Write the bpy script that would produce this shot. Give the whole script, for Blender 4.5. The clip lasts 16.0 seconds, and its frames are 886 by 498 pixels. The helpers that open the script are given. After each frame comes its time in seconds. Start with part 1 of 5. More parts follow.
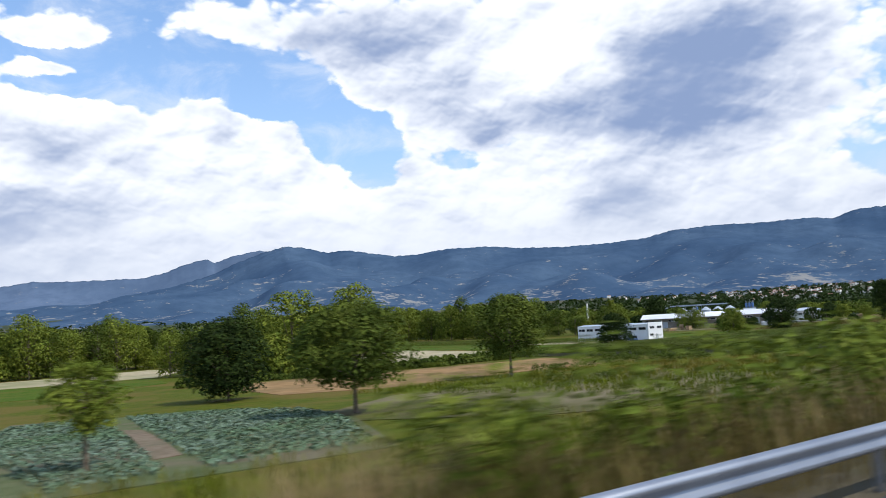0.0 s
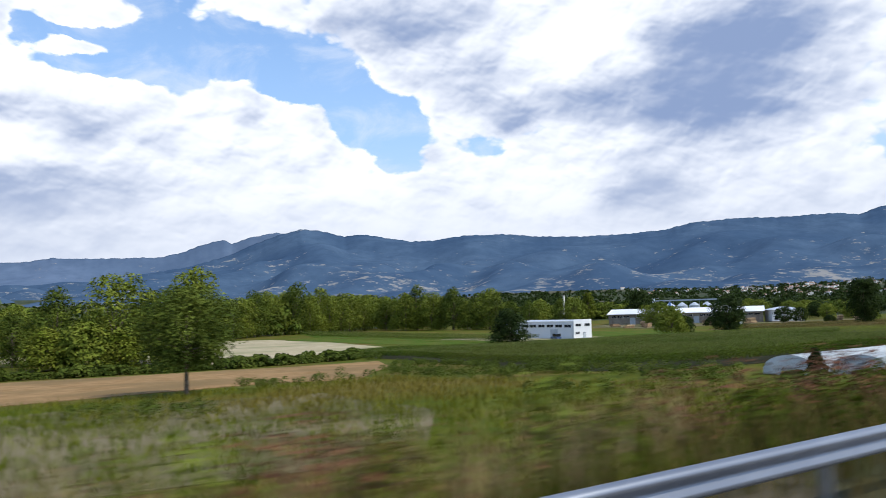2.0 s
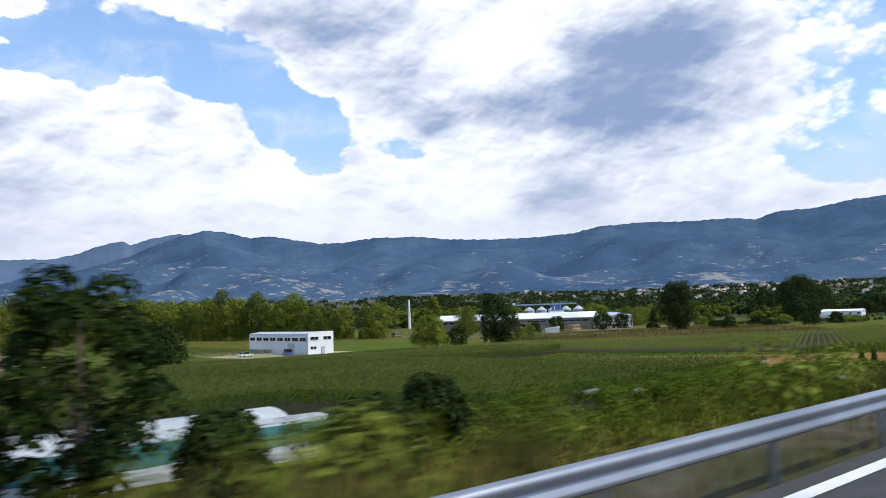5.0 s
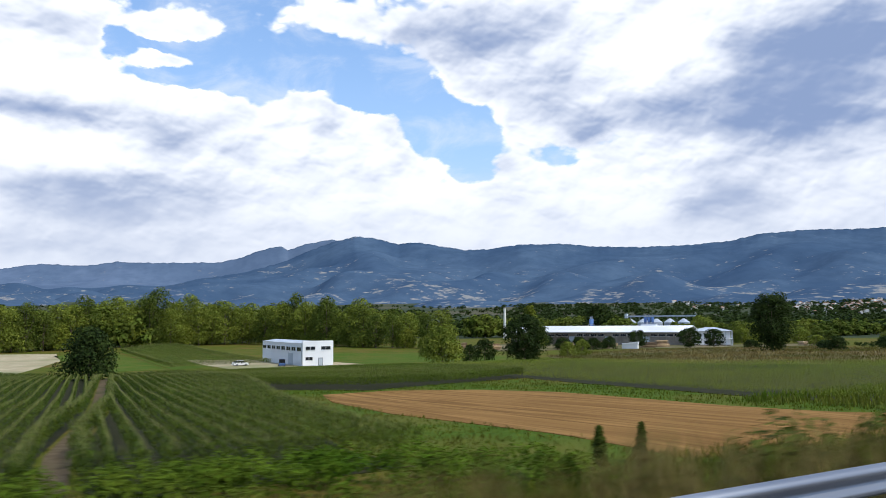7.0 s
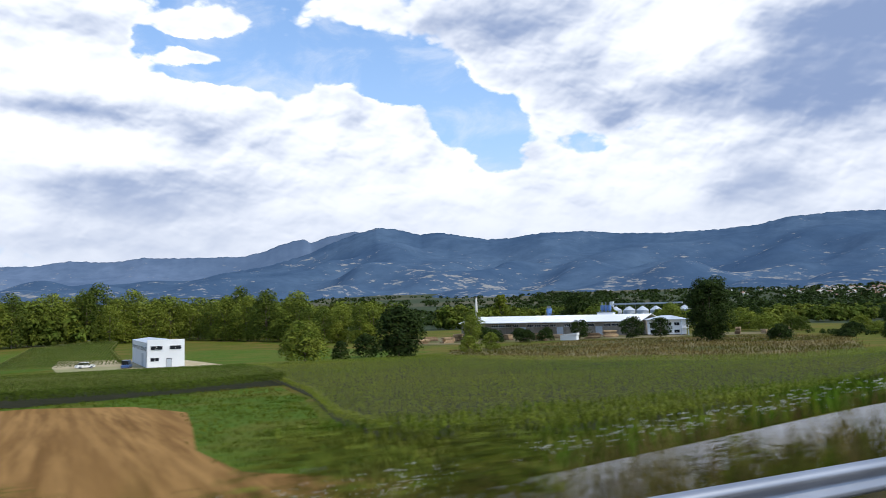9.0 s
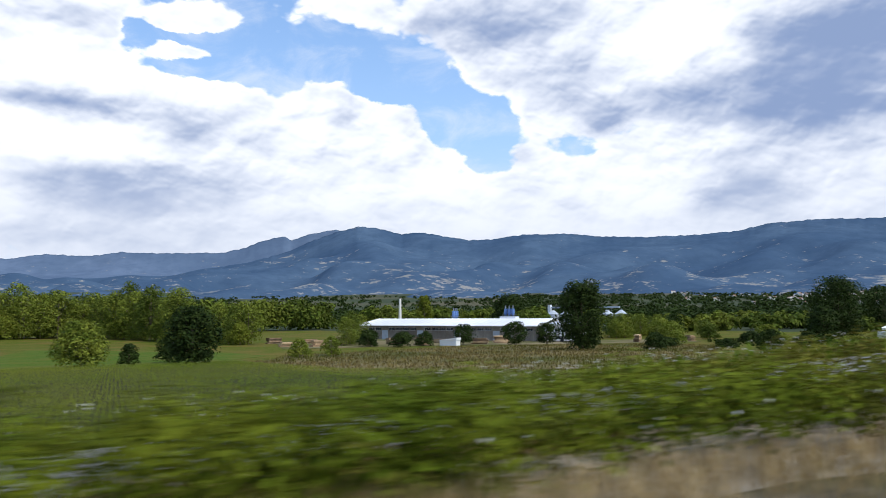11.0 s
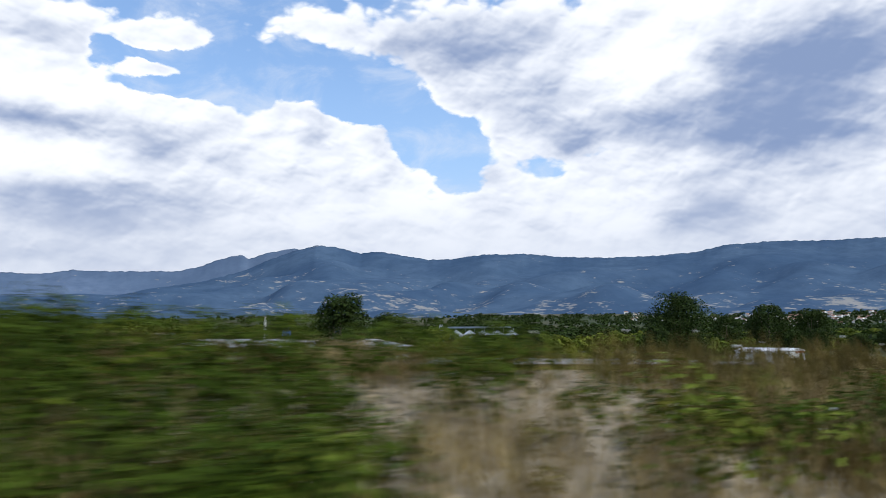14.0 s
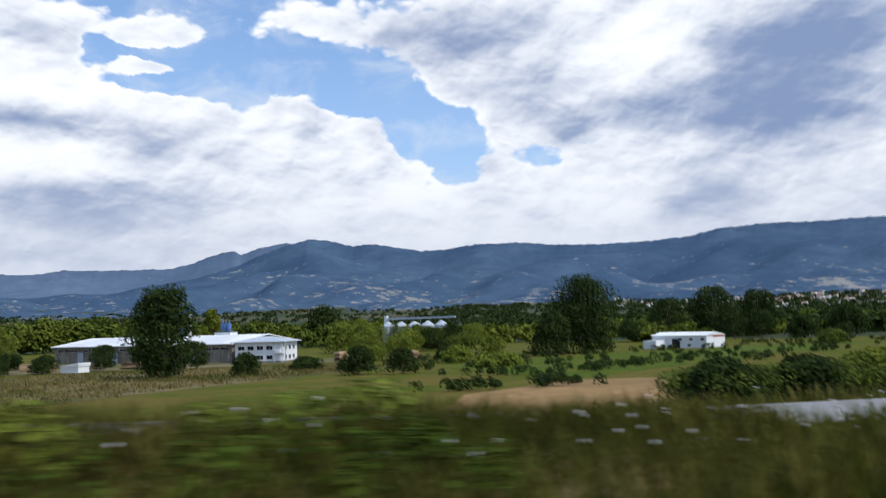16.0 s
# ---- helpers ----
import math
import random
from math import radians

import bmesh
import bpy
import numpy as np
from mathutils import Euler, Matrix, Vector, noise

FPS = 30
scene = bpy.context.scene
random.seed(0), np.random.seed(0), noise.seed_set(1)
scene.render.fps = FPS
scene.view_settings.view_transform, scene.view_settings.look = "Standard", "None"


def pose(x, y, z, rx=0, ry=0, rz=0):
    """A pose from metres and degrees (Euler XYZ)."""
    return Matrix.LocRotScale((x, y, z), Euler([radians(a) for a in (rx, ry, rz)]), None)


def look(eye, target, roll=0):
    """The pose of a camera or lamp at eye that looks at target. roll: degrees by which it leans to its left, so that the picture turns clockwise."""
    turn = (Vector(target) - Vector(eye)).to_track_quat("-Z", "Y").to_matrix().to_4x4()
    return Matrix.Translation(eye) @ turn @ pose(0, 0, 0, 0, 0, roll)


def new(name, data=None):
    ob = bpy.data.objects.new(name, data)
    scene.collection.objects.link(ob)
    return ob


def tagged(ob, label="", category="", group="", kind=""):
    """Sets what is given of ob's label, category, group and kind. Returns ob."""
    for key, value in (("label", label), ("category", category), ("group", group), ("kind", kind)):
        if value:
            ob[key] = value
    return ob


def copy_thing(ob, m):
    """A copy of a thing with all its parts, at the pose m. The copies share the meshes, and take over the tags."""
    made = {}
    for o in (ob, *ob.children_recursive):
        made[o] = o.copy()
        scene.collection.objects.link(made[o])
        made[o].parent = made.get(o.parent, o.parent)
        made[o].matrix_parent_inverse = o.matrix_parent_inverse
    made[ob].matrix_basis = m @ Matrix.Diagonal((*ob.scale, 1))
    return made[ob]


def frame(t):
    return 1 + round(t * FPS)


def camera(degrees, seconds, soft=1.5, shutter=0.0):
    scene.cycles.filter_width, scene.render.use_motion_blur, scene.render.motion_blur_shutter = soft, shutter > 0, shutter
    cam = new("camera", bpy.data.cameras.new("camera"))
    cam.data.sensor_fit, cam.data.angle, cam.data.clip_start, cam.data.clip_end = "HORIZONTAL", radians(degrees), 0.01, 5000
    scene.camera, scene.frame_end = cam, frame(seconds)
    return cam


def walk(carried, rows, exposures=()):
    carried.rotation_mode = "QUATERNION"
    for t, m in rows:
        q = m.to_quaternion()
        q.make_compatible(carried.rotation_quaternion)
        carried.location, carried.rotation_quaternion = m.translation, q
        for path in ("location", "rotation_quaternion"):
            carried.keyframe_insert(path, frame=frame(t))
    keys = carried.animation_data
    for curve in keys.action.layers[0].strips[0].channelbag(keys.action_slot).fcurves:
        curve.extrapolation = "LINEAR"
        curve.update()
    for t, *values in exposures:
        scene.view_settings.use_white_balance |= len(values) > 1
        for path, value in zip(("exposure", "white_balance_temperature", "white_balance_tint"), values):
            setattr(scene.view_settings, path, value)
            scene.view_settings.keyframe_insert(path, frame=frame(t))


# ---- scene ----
import itertools

# ---------------------------------------------------------------- camera
cam = camera(59.8, 16.0, soft=0.8, shutter=0.36)
PATH = [
    (0, (0.00, -0.00, 2.24), (5.882, 8.028, 3.212), -3.26),
    (0.5, (12.97, -0.27, 2.30), (18.809, 7.804, 3.163), -4.10),
    (1, (25.88, -0.51, 2.36), (31.543, 7.690, 3.183), -4.18),
    (1.5, (38.72, -0.72, 2.43), (44.408, 7.462, 3.235), -3.70),
    (2, (51.50, -0.91, 2.50), (57.136, 7.308, 3.311), -1.65),
    (2.5, (64.22, -1.08, 2.57), (70.196, 6.889, 3.460), -1.87),
    (3, (76.88, -1.22, 2.64), (83.188, 6.498, 3.384), -0.43),
    (3.5, (89.47, -1.34, 2.72), (95.910, 6.277, 3.395), -1.59),
    (3.7, (94.49, -1.39, 2.74), (101.033, 6.147, 3.406), -1.69),
    (5.8, (146.60, -1.64, 3.03), (152.746, 6.179, 4.019), -1.93),
    (6, (151.50, -1.65, 3.06), (157.285, 6.446, 4.033), -1.70),
    (6.5, (163.72, -1.66, 3.12), (168.914, 6.820, 4.155), -1.47),
    (7, (175.88, -1.66, 3.17), (180.727, 7.037, 4.116), -0.43),
    (7.5, (187.97, -1.64, 3.22), (192.449, 7.267, 4.037), -0.78),
    (8, (200.00, -1.60, 3.25), (204.534, 7.247, 4.329), -1.47),
    (8.5, (211.97, -1.55, 3.29), (216.539, 7.290, 4.221), -2.12),
    (9, (223.88, -1.50, 3.31), (228.395, 7.385, 4.135), -1.39),
    (9.2, (228.62, -1.47, 3.31), (233.259, 7.352, 4.118), -1.57),
    (11.5, (282.47, -1.07, 3.26), (287.178, 7.714, 4.108), 0.17),
    (12, (294.00, -0.96, 3.21), (298.884, 7.698, 4.310), 0.48),
    (12.5, (305.47, -0.85, 3.15), (310.239, 7.871, 4.272), 0.72),
    (13, (316.88, -0.73, 3.07), (321.837, 7.882, 4.177), 0.20),
    (13.5, (328.22, -0.61, 2.98), (333.262, 7.951, 4.106), -0.12),
    (14, (339.50, -0.49, 2.87), (344.488, 8.110, 3.956), -0.21),
    (14.5, (350.72, -0.37, 2.74), (355.777, 8.182, 3.904), -0.56),
    (15, (361.88, -0.24, 2.59), (366.848, 8.360, 3.717), -0.94),
    (15.5, (372.97, -0.12, 2.43), (377.875, 8.452, 3.990), 0.45),
    (16, (384.00, 0.00, 2.24), (389.003, 8.604, 3.210), -1.72),]
walk(cam, [(t, look(eye, target, roll)) for t, eye, target, roll in PATH], [(0, 0.0), (11, 0.0), (13, -0.07), (14.5, -0.13), (16, -0.18)])

# ---------------------------------------------------------------- light
SUN = Vector((0.30, -0.52, 0.80)).normalized()      # towards the sun
sun_data = bpy.data.lights.new("sun", "SUN")
sun_data.energy, sun_data.angle, sun_data.color = 3.5, radians(0.6), (1.0, 0.95, 0.86)
sun_lamp = new("sun", sun_data)
sun_lamp.matrix_world = Matrix.Translation((0, 0, 300)) @ SUN.to_track_quat("Z", "Y").to_matrix().to_4x4()


class Nodes:
    """Short hand for building node trees."""

    def __init__(self, tree):
        self.tree = tree
        tree.nodes.clear()

    def put(self, kind):
        return self.tree.nodes.new(kind)

    def link(self, a, b):
        self.tree.links.new(a, b)
        return b.node

    def val(self, x, node, slot):
        if isinstance(x, (int, float)):
            node.inputs[slot].default_value = x
        else:
            self.tree.links.new(x, node.inputs[slot])

    def math(self, op, a, b=0.0, c=0.0, clamp=False):
        n = self.put("ShaderNodeMath")
        n.operation, n.use_clamp = op, clamp
        self.val(a, n, 0), self.val(b, n, 1), self.val(c, n, 2)
        return n.outputs[0]

    def smooth(self, x, lo, hi, a=0.0, b=1.0):
        n = self.put("ShaderNodeMapRange")
        n.interpolation_type = "SMOOTHSTEP"
        self.val(x, n, 0)
        for k, v in enumerate((lo, hi, a, b)):
            self.val(v, n, k + 1)
        return n.outputs[0]

    def mix(self, f, a, b, blend="MIX"):
        n = self.put("ShaderNodeMix")
        n.data_type, n.blend_type = "RGBA", blend
        self.val(f, n, 0)
        for x, slot in ((a, 6), (b, 7)):
            if isinstance(x, tuple):
                n.inputs[slot].default_value = (*x, 1)
            else:
                self.tree.links.new(x, n.inputs[slot])
        return n.outputs[2]

    def noise(self, vector, scale, detail=4.0, rough=0.55, warp=0.0, dims="3D"):
        n = self.put("ShaderNodeTexNoise")
        n.noise_dimensions = dims
        n.inputs["Scale"].default_value, n.inputs["Detail"].default_value = scale, detail
        n.inputs["Roughness"].default_value, n.inputs["Distortion"].default_value = rough, warp
        if vector is not None:
            self.tree.links.new(vector, n.inputs["Vector"])
        return n.outputs["Fac"]


# ---- the sky: clear blue with broken summer cumulus, laid out by azimuth and elevation in degrees
CLEAR = [(87.6, 18.3, 2.4, 0.35, 1.0), (84.4, 19.3, 0.9, 1.1, 1.6), (82.6, 21.3, 1.2, 1.15, 1.0), (81.6, 17.1, 2.4, 0.55, 1.3), (80.5, 19.2, 3.0, 0.30, 1.4), (77.2, 18.9, 2.2, 1.15, 1.1), (76.1, 21.3, 0.8, 0.96, 0.8), (77.6, 17.1, 2.0, 0.54, 1.0),
         (72.3, 18.2, 2.8, 1.31, 1.2), (68.5, 19.0, 2.4, 1.35, 1.2), (65.1, 17.8, 2.8, 1.31, 1.3), (65.5, 16.1, 2.4, 0.54, 0.9), (62.1, 15.3, 1.8, 1.73, 1.2), (59.6, 13.2, 2.4, 1.15, 1.2), (58.5, 15.0, 1.6, 1.15, 0.7),
         (52.9, 12.0, 1.8, 0.60, 0.6), (48.4, 13.2, 1.4, 0.54, 0.6), (58.8, 11.1, 1.4, 0.62, 0.6), (21.7, 8.5, 2.7, 1.38, 1.1)]
CUMULUS = [(80.0, 20.5, 3.0, 0.85, 1.7), (81.3, 18.1, 1.5, 0.42, 1.6), (73.9, 18.9, 1.7, 1.0, 0.8), (89.0, 20.1, 6.1, 1.54, 1.6), (91.3, 16.2, 4.8, 1.92, 1.6), (85.9, 16.4, 2.9, 1.69, 1.6), (80.0, 14.7, 3.0, 1.62, 1.5),
           (76.6, 14.1, 2.4, 1.38, 1.4), (70.6, 15.4, 1.8, 1.54, 1.8), (66.9, 13.2, 2.6, 1.77, 1.5), (63.7, 11.7, 1.5, 1.38, 1.3), (60.9, 11.3, 0.9, 0.62, 1.1), (86.4, 9.9, 10.2, 4.23, 1.2), (72.4, 10.3, 5.9, 2.69, 1.2)]
SHEETS = [(68.8, 21.3, 2.9, 1.46, 0.8), (58.1, 20.6, 6.6, 2.69, 1.3), (58.4, 17.4, 2.4, 1.15, 1.3), (53.6, 15.6, 3.0, 2.12, 0.9), (43.5, 17.3, 8.1, 4.23, 1.3), (34.6, 15.3, 7.2, 5.0, 1.3), (54.5, 14.1, 1.2, 0.62, 1.2),
          (50.0, 13.6, 1.2, 0.69, 0.9), (46.5, 11.1, 4.3, 1.15, 1.3), (55.4, 11.6, 1.5, 0.85, 1.1), (55.5, 9.3, 3.1, 1.0, 1.3), (47.4, 8.0, 4.3, 1.08, 1.4), (36.6, 9.7, 6.2, 2.31, 1.0), (66.5, 7.6, 11.6, 1.38, 0.8),
          (24.5, 6.7, 4.6, 1.0, 1.2)]
DARK = [(91.3, 14.2, 4.0, 0.62, 0.8), (85.3, 13.9, 4.8, 0.77, 1.0), (80.0, 12.8, 2.8, 0.85, 0.9), (84.6, 8.5, 7.0, 1.77, 1.5), (89.0, 19.6, 4.9, 0.92, 0.7), (58.1, 20.8, 5.8, 1.77, 1.2), (53.6, 16.4, 2.8, 1.38, 0.9),
        (49.9, 13.6, 1.3, 0.85, 1.0), (45.5, 15.5, 3.2, 1.54, 0.9), (35.7, 14.4, 5.6, 2.15, 1.9), (33.5, 18.6, 5.0, 1.6, 1.6), (41.0, 8.2, 3.1, 1.38, 1.0), (69.3, 14.7, 1.1, 0.77, 0.8), (64.6, 14.9, 1.4, 0.65, 0.7),
        (56.9, 11.2, 1.5, 0.77, 0.6), (88.1, 5.2, 7.7, 0.69, 0.7)]
LIT = [(44.1, 18.9, 3.7, 2.69, 1.0), (88.2, 11.8, 5.5, 1.23, 1.0), (92.2, 8.1, 1.6, 1.23, 0.9), (86.5, 17.1, 6.0, 1.54, 0.6), (47.4, 8.3, 3.5, 0.92, 0.8)]


def build_sky():
    world = bpy.data.worlds.new("sky")
    scene.world = world
    world.use_nodes = True
    n = Nodes(world.node_tree)
    out = n.put("ShaderNodeOutputWorld")
    way = n.put("ShaderNodeTexCoord").outputs["Generated"]
    xyz = n.put("ShaderNodeSeparateXYZ")
    n.link(way, xyz.inputs[0])
    x, y, z = xyz.outputs
    az = n.math("MULTIPLY", n.math("ARCTAN2", y, x), 57.2958)
    el = n.math("MULTIPLY", n.math("ARCSINE", z), 57.2958)
    # wobble the layout so that no edge is a plain ellipse
    flat = n.put("ShaderNodeCombineXYZ")
    n.link(n.math("MULTIPLY", az, 0.6), flat.inputs[0])
    n.link(el, flat.inputs[1])
    base = flat.outputs[0]

    def shifted(dx, dy):
        v = n.put("ShaderNodeVectorMath")
        n.link(base, v.inputs[0])
        v.inputs[1].default_value = (dx, dy, 0)
        return v.outputs[0]

    az2 = n.math("ADD", az, n.math("MULTIPLY", n.math("SUBTRACT", n.noise(base, 0.75, 5.0, 0.55), 0.5), 1.9))
    el2 = n.math("ADD", el, n.math("MULTIPLY", n.math("SUBTRACT", n.noise(shifted(31.7, 12.3), 0.75, 5.0, 0.55), 0.5), 1.2))

    def total(blobs):
        s = None
        for a0, e0, ra, re, amp in blobs:
            da = n.math("MULTIPLY", n.math("SUBTRACT", az2, a0), 1 / ra)
            de = n.math("MULTIPLY", n.math("SUBTRACT", el2, e0), 1 / re)
            d2 = n.math("ADD", n.math("MULTIPLY", da, da), n.math("MULTIPLY", de, de))
            g = n.math("MULTIPLY", n.math("EXPONENT", n.math("MULTIPLY", d2, -0.6)), amp)
            s = g if s is None else n.math("ADD", s, g)
        return s

    def puff(vector, scale, detail):
        v = n.put("ShaderNodeTexVoronoi")
        v.feature = "SMOOTH_F1"
        v.inputs["Scale"].default_value, v.inputs["Smoothness"].default_value = scale, 0.35
        v.inputs["Detail"].default_value, v.inputs["Roughness"].default_value = detail, 0.55
        n.link(vector, v.inputs["Vector"])
        return n.math("SUBTRACT", 1.0, v.outputs["Distance"])

    def wobbled(dx, dy):
        v = n.put("ShaderNodeVectorMath")
        n.link(shifted(dx, dy), v.inputs[0])
        w = n.put("ShaderNodeCombineXYZ")
        n.link(n.math("MULTIPLY", n.noise(shifted(dx, dy), 0.5, 3.0, 0.5), 1.2), w.inputs[0])
        n.link(n.math("MULTIPLY", n.noise(shifted(dx + 9.0, dy), 0.5, 3.0, 0.5), 1.2), w.inputs[1])
        n.link(w.outputs[0], v.inputs[1])
        return v.outputs[0]

    heap = puff(wobbled(0.0, 0.0), 0.50, 0.6)
    lifted = puff(wobbled(0.12, 0.50), 0.50, 0.6)
    small = puff(wobbled(0.0, 0.0), 1.35, 0.8)
    small_lifted = puff(wobbled(0.05, 0.20), 1.35, 0.8)
    billow = n.math("ADD", n.math("MULTIPLY", n.noise(base, 0.33, 7.0, 0.55, 0.2), 0.55), n.math("ADD", n.math("MULTIPLY", heap, 0.30), n.math("MULTIPLY", small, 0.20)))
    full = n.math("MINIMUM", n.math("ADD", total(CUMULUS), total(SHEETS)), 1.7)
    layout = n.math("SUBTRACT", full, n.math("MULTIPLY", total(CLEAR), 1.15))
    dens = n.math("ADD", n.math("MULTIPLY", layout, 0.42), n.math("ADD", n.math("MULTIPLY", billow, 1.0), -0.03))
    # higher up the cover opens
    dens = n.math("SUBTRACT", dens, n.smooth(el, 24.0, 42.0, 0.0, 0.34))
    dens = n.math("ADD", dens, n.smooth(az, 58.0, 40.0, 0.0, 0.14))
    # low down the heaps close up behind one another
    dens = n.math("ADD", dens, n.smooth(el, 12.0, 6.0, 0.0, 0.26))
    cover = n.smooth(dens, 0.49, 0.67)
    above = n.noise(shifted(0.25, 0.8), 0.33, 2.0, 0.45, 0.2)
    here = n.noise(base, 0.33, 2.0, 0.45, 0.2)
    shade = n.math("ADD", n.math("MULTIPLY", total(DARK), 0.95), n.math("ADD", n.math("MULTIPLY", n.math("SUBTRACT", above, here), 0.9), n.math("ADD", n.math("MULTIPLY", n.math("SUBTRACT", lifted, heap), 0.85), n.math("MULTIPLY", n.math("SUBTRACT", small_lifted, small), 0.42))))
    shade = n.math("SUBTRACT", shade, n.math("MULTIPLY", total(LIT), 0.7))
    # thin rims let the light through
    shade = n.math("SUBTRACT", shade, n.smooth(dens, 0.62, 0.92, 0.30, 0.0))
    shade = n.math("ADD", shade, n.math("MULTIPLY", n.math("SUBTRACT", n.noise(shifted(7.0, 3.0), 0.22, 3.0, 0.45), 0.5), 1.2))
    shade = n.math("ADD", shade, n.math("MULTIPLY", n.math("SUBTRACT", n.noise(shifted(3.0, 17.0), 0.55, 3.0, 0.5), 0.5), 1.25))
    shade = n.math("ADD", shade, n.smooth(az, 60.0, 30.0, 0.0, 0.22))
    shade = n.smooth(shade, -0.66, 1.85)
    cloud = n.mix(shade, (1.14, 1.18, 1.25), (0.28, 0.38, 0.62))
    sky = n.put("ShaderNodeTexSky")
    sky.sky_type, sky.sun_disc = "NISHITA", False
    sky.sun_elevation = math.asin(SUN.z)
    sky.sun_rotation = math.atan2(SUN.x, SUN.y)
    clear = n.mix(1.0, sky.outputs[0], (0.130, 0.178, 0.225), "MULTIPLY")
    blue = n.mix(n.smooth(el, 3.0, 24.0, 0.7, 0.25), clear, (0.56, 0.76, 1.05))
    veil = n.smooth(n.noise(shifted(11.0, 5.0), 0.30, 6.0, 0.6, 0.4), 0.42, 0.75, 0.0, 0.55)
    blue = n.mix(veil, blue, (0.86, 0.93, 1.05))
    whole = n.mix(cover, blue, cloud)
    whole = n.mix(n.smooth(el, 13.0, 3.5, 0.0, 0.66), whole, (0.68, 0.75, 0.90))
    bg = n.put("ShaderNodeBackground")
    n.link(whole, bg.inputs[0])
    bg.inputs[1].default_value = 1.0
    n.link(bg.outputs[0], out.inputs[0])


build_sky()


# ---------------------------------------------------------------- materials
def material(name, colours, scale=1.0, rough=0.85, detail=6.0, bump=0.0, bump_scale=None, island=0.0, per_object=0.0,
             metal=0.0, translucent=0.0, spots=None, stretch=(1, 1, 1)):
    """Two or three colours mixed by noise at two scales, with optional relief and variation from piece to piece."""
    m = bpy.data.materials.new(name)
    m.use_nodes = True
    n = Nodes(m.node_tree)
    out = n.put("ShaderNodeOutputMaterial")
    bsdf = n.put("ShaderNodeBsdfPrincipled")
    place = n.put("ShaderNodeNewGeometry").outputs["Position"]
    if stretch != (1, 1, 1):
        mp = n.put("ShaderNodeMapping")
        mp.inputs["Scale"].default_value = stretch
        n.link(place, mp.inputs["Vector"])
        place = mp.outputs[0]
    fine = n.noise(place, scale, detail, 0.6)
    broad = n.noise(place, scale * 0.13, 3.0, 0.5)
    col = n.mix(n.smooth(fine, 0.32, 0.68), colours[0], colours[1])
    if len(colours) > 2:
        col = n.mix(n.smooth(broad, 0.42, 0.66), col, colours[2])
    if spots:
        colour, size, lo, hi = spots
        col = n.mix(n.smooth(n.noise(place, size, 3.0, 0.5), lo, hi), col, colour)
    vary = None
    if island:
        vary, amount = n.put("ShaderNodeNewGeometry").outputs["Random Per Island"], island
    elif per_object:
        vary, amount = n.put("ShaderNodeObjectInfo").outputs["Random"], per_object
    if vary is not None:
        hs = n.put("ShaderNodeHueSaturation")
        n.link(col, hs.inputs["Color"])
        n.link(n.smooth(vary, 0.0, 1.0, 1 - amount, 1 + amount), hs.inputs["Value"])
        n.link(n.math("ADD", 0.5 - 0.02 * amount, n.math("MULTIPLY", vary, 0.04 * amount)), hs.inputs["Hue"])
        col = hs.outputs[0]
    n.link(col, bsdf.inputs["Base Color"])
    bsdf.inputs["Roughness"].default_value = rough
    bsdf.inputs["Metallic"].default_value = metal
    bsdf.inputs["Specular IOR Level"].default_value = 0.5 if metal else (0.06 if translucent or rough > 0.9 else 0.25)
    if bump:
        b = n.put("ShaderNodeBump")
        b.inputs["Strength"].default_value = 0.6
        b.inputs["Distance"].default_value = bump
        n.link(n.noise(place, bump_scale or scale * 2.5, 5.0, 0.6), b.inputs["Height"])
        n.link(b.outputs[0], bsdf.inputs["Normal"])
    if translucent:
        tr = n.put("ShaderNodeBsdfTranslucent")
        n.link(col, tr.inputs[0])
        mx = n.put("ShaderNodeMixShader")
        mx.inputs[0].default_value = translucent
        n.link(bsdf.outputs[0], mx.inputs[1])
        n.link(tr.outputs[0], mx.inputs[2])
        n.link(mx.outputs[0], out.inputs[0])
    else:
        n.link(bsdf.outputs[0], out.inputs[0])
    return m


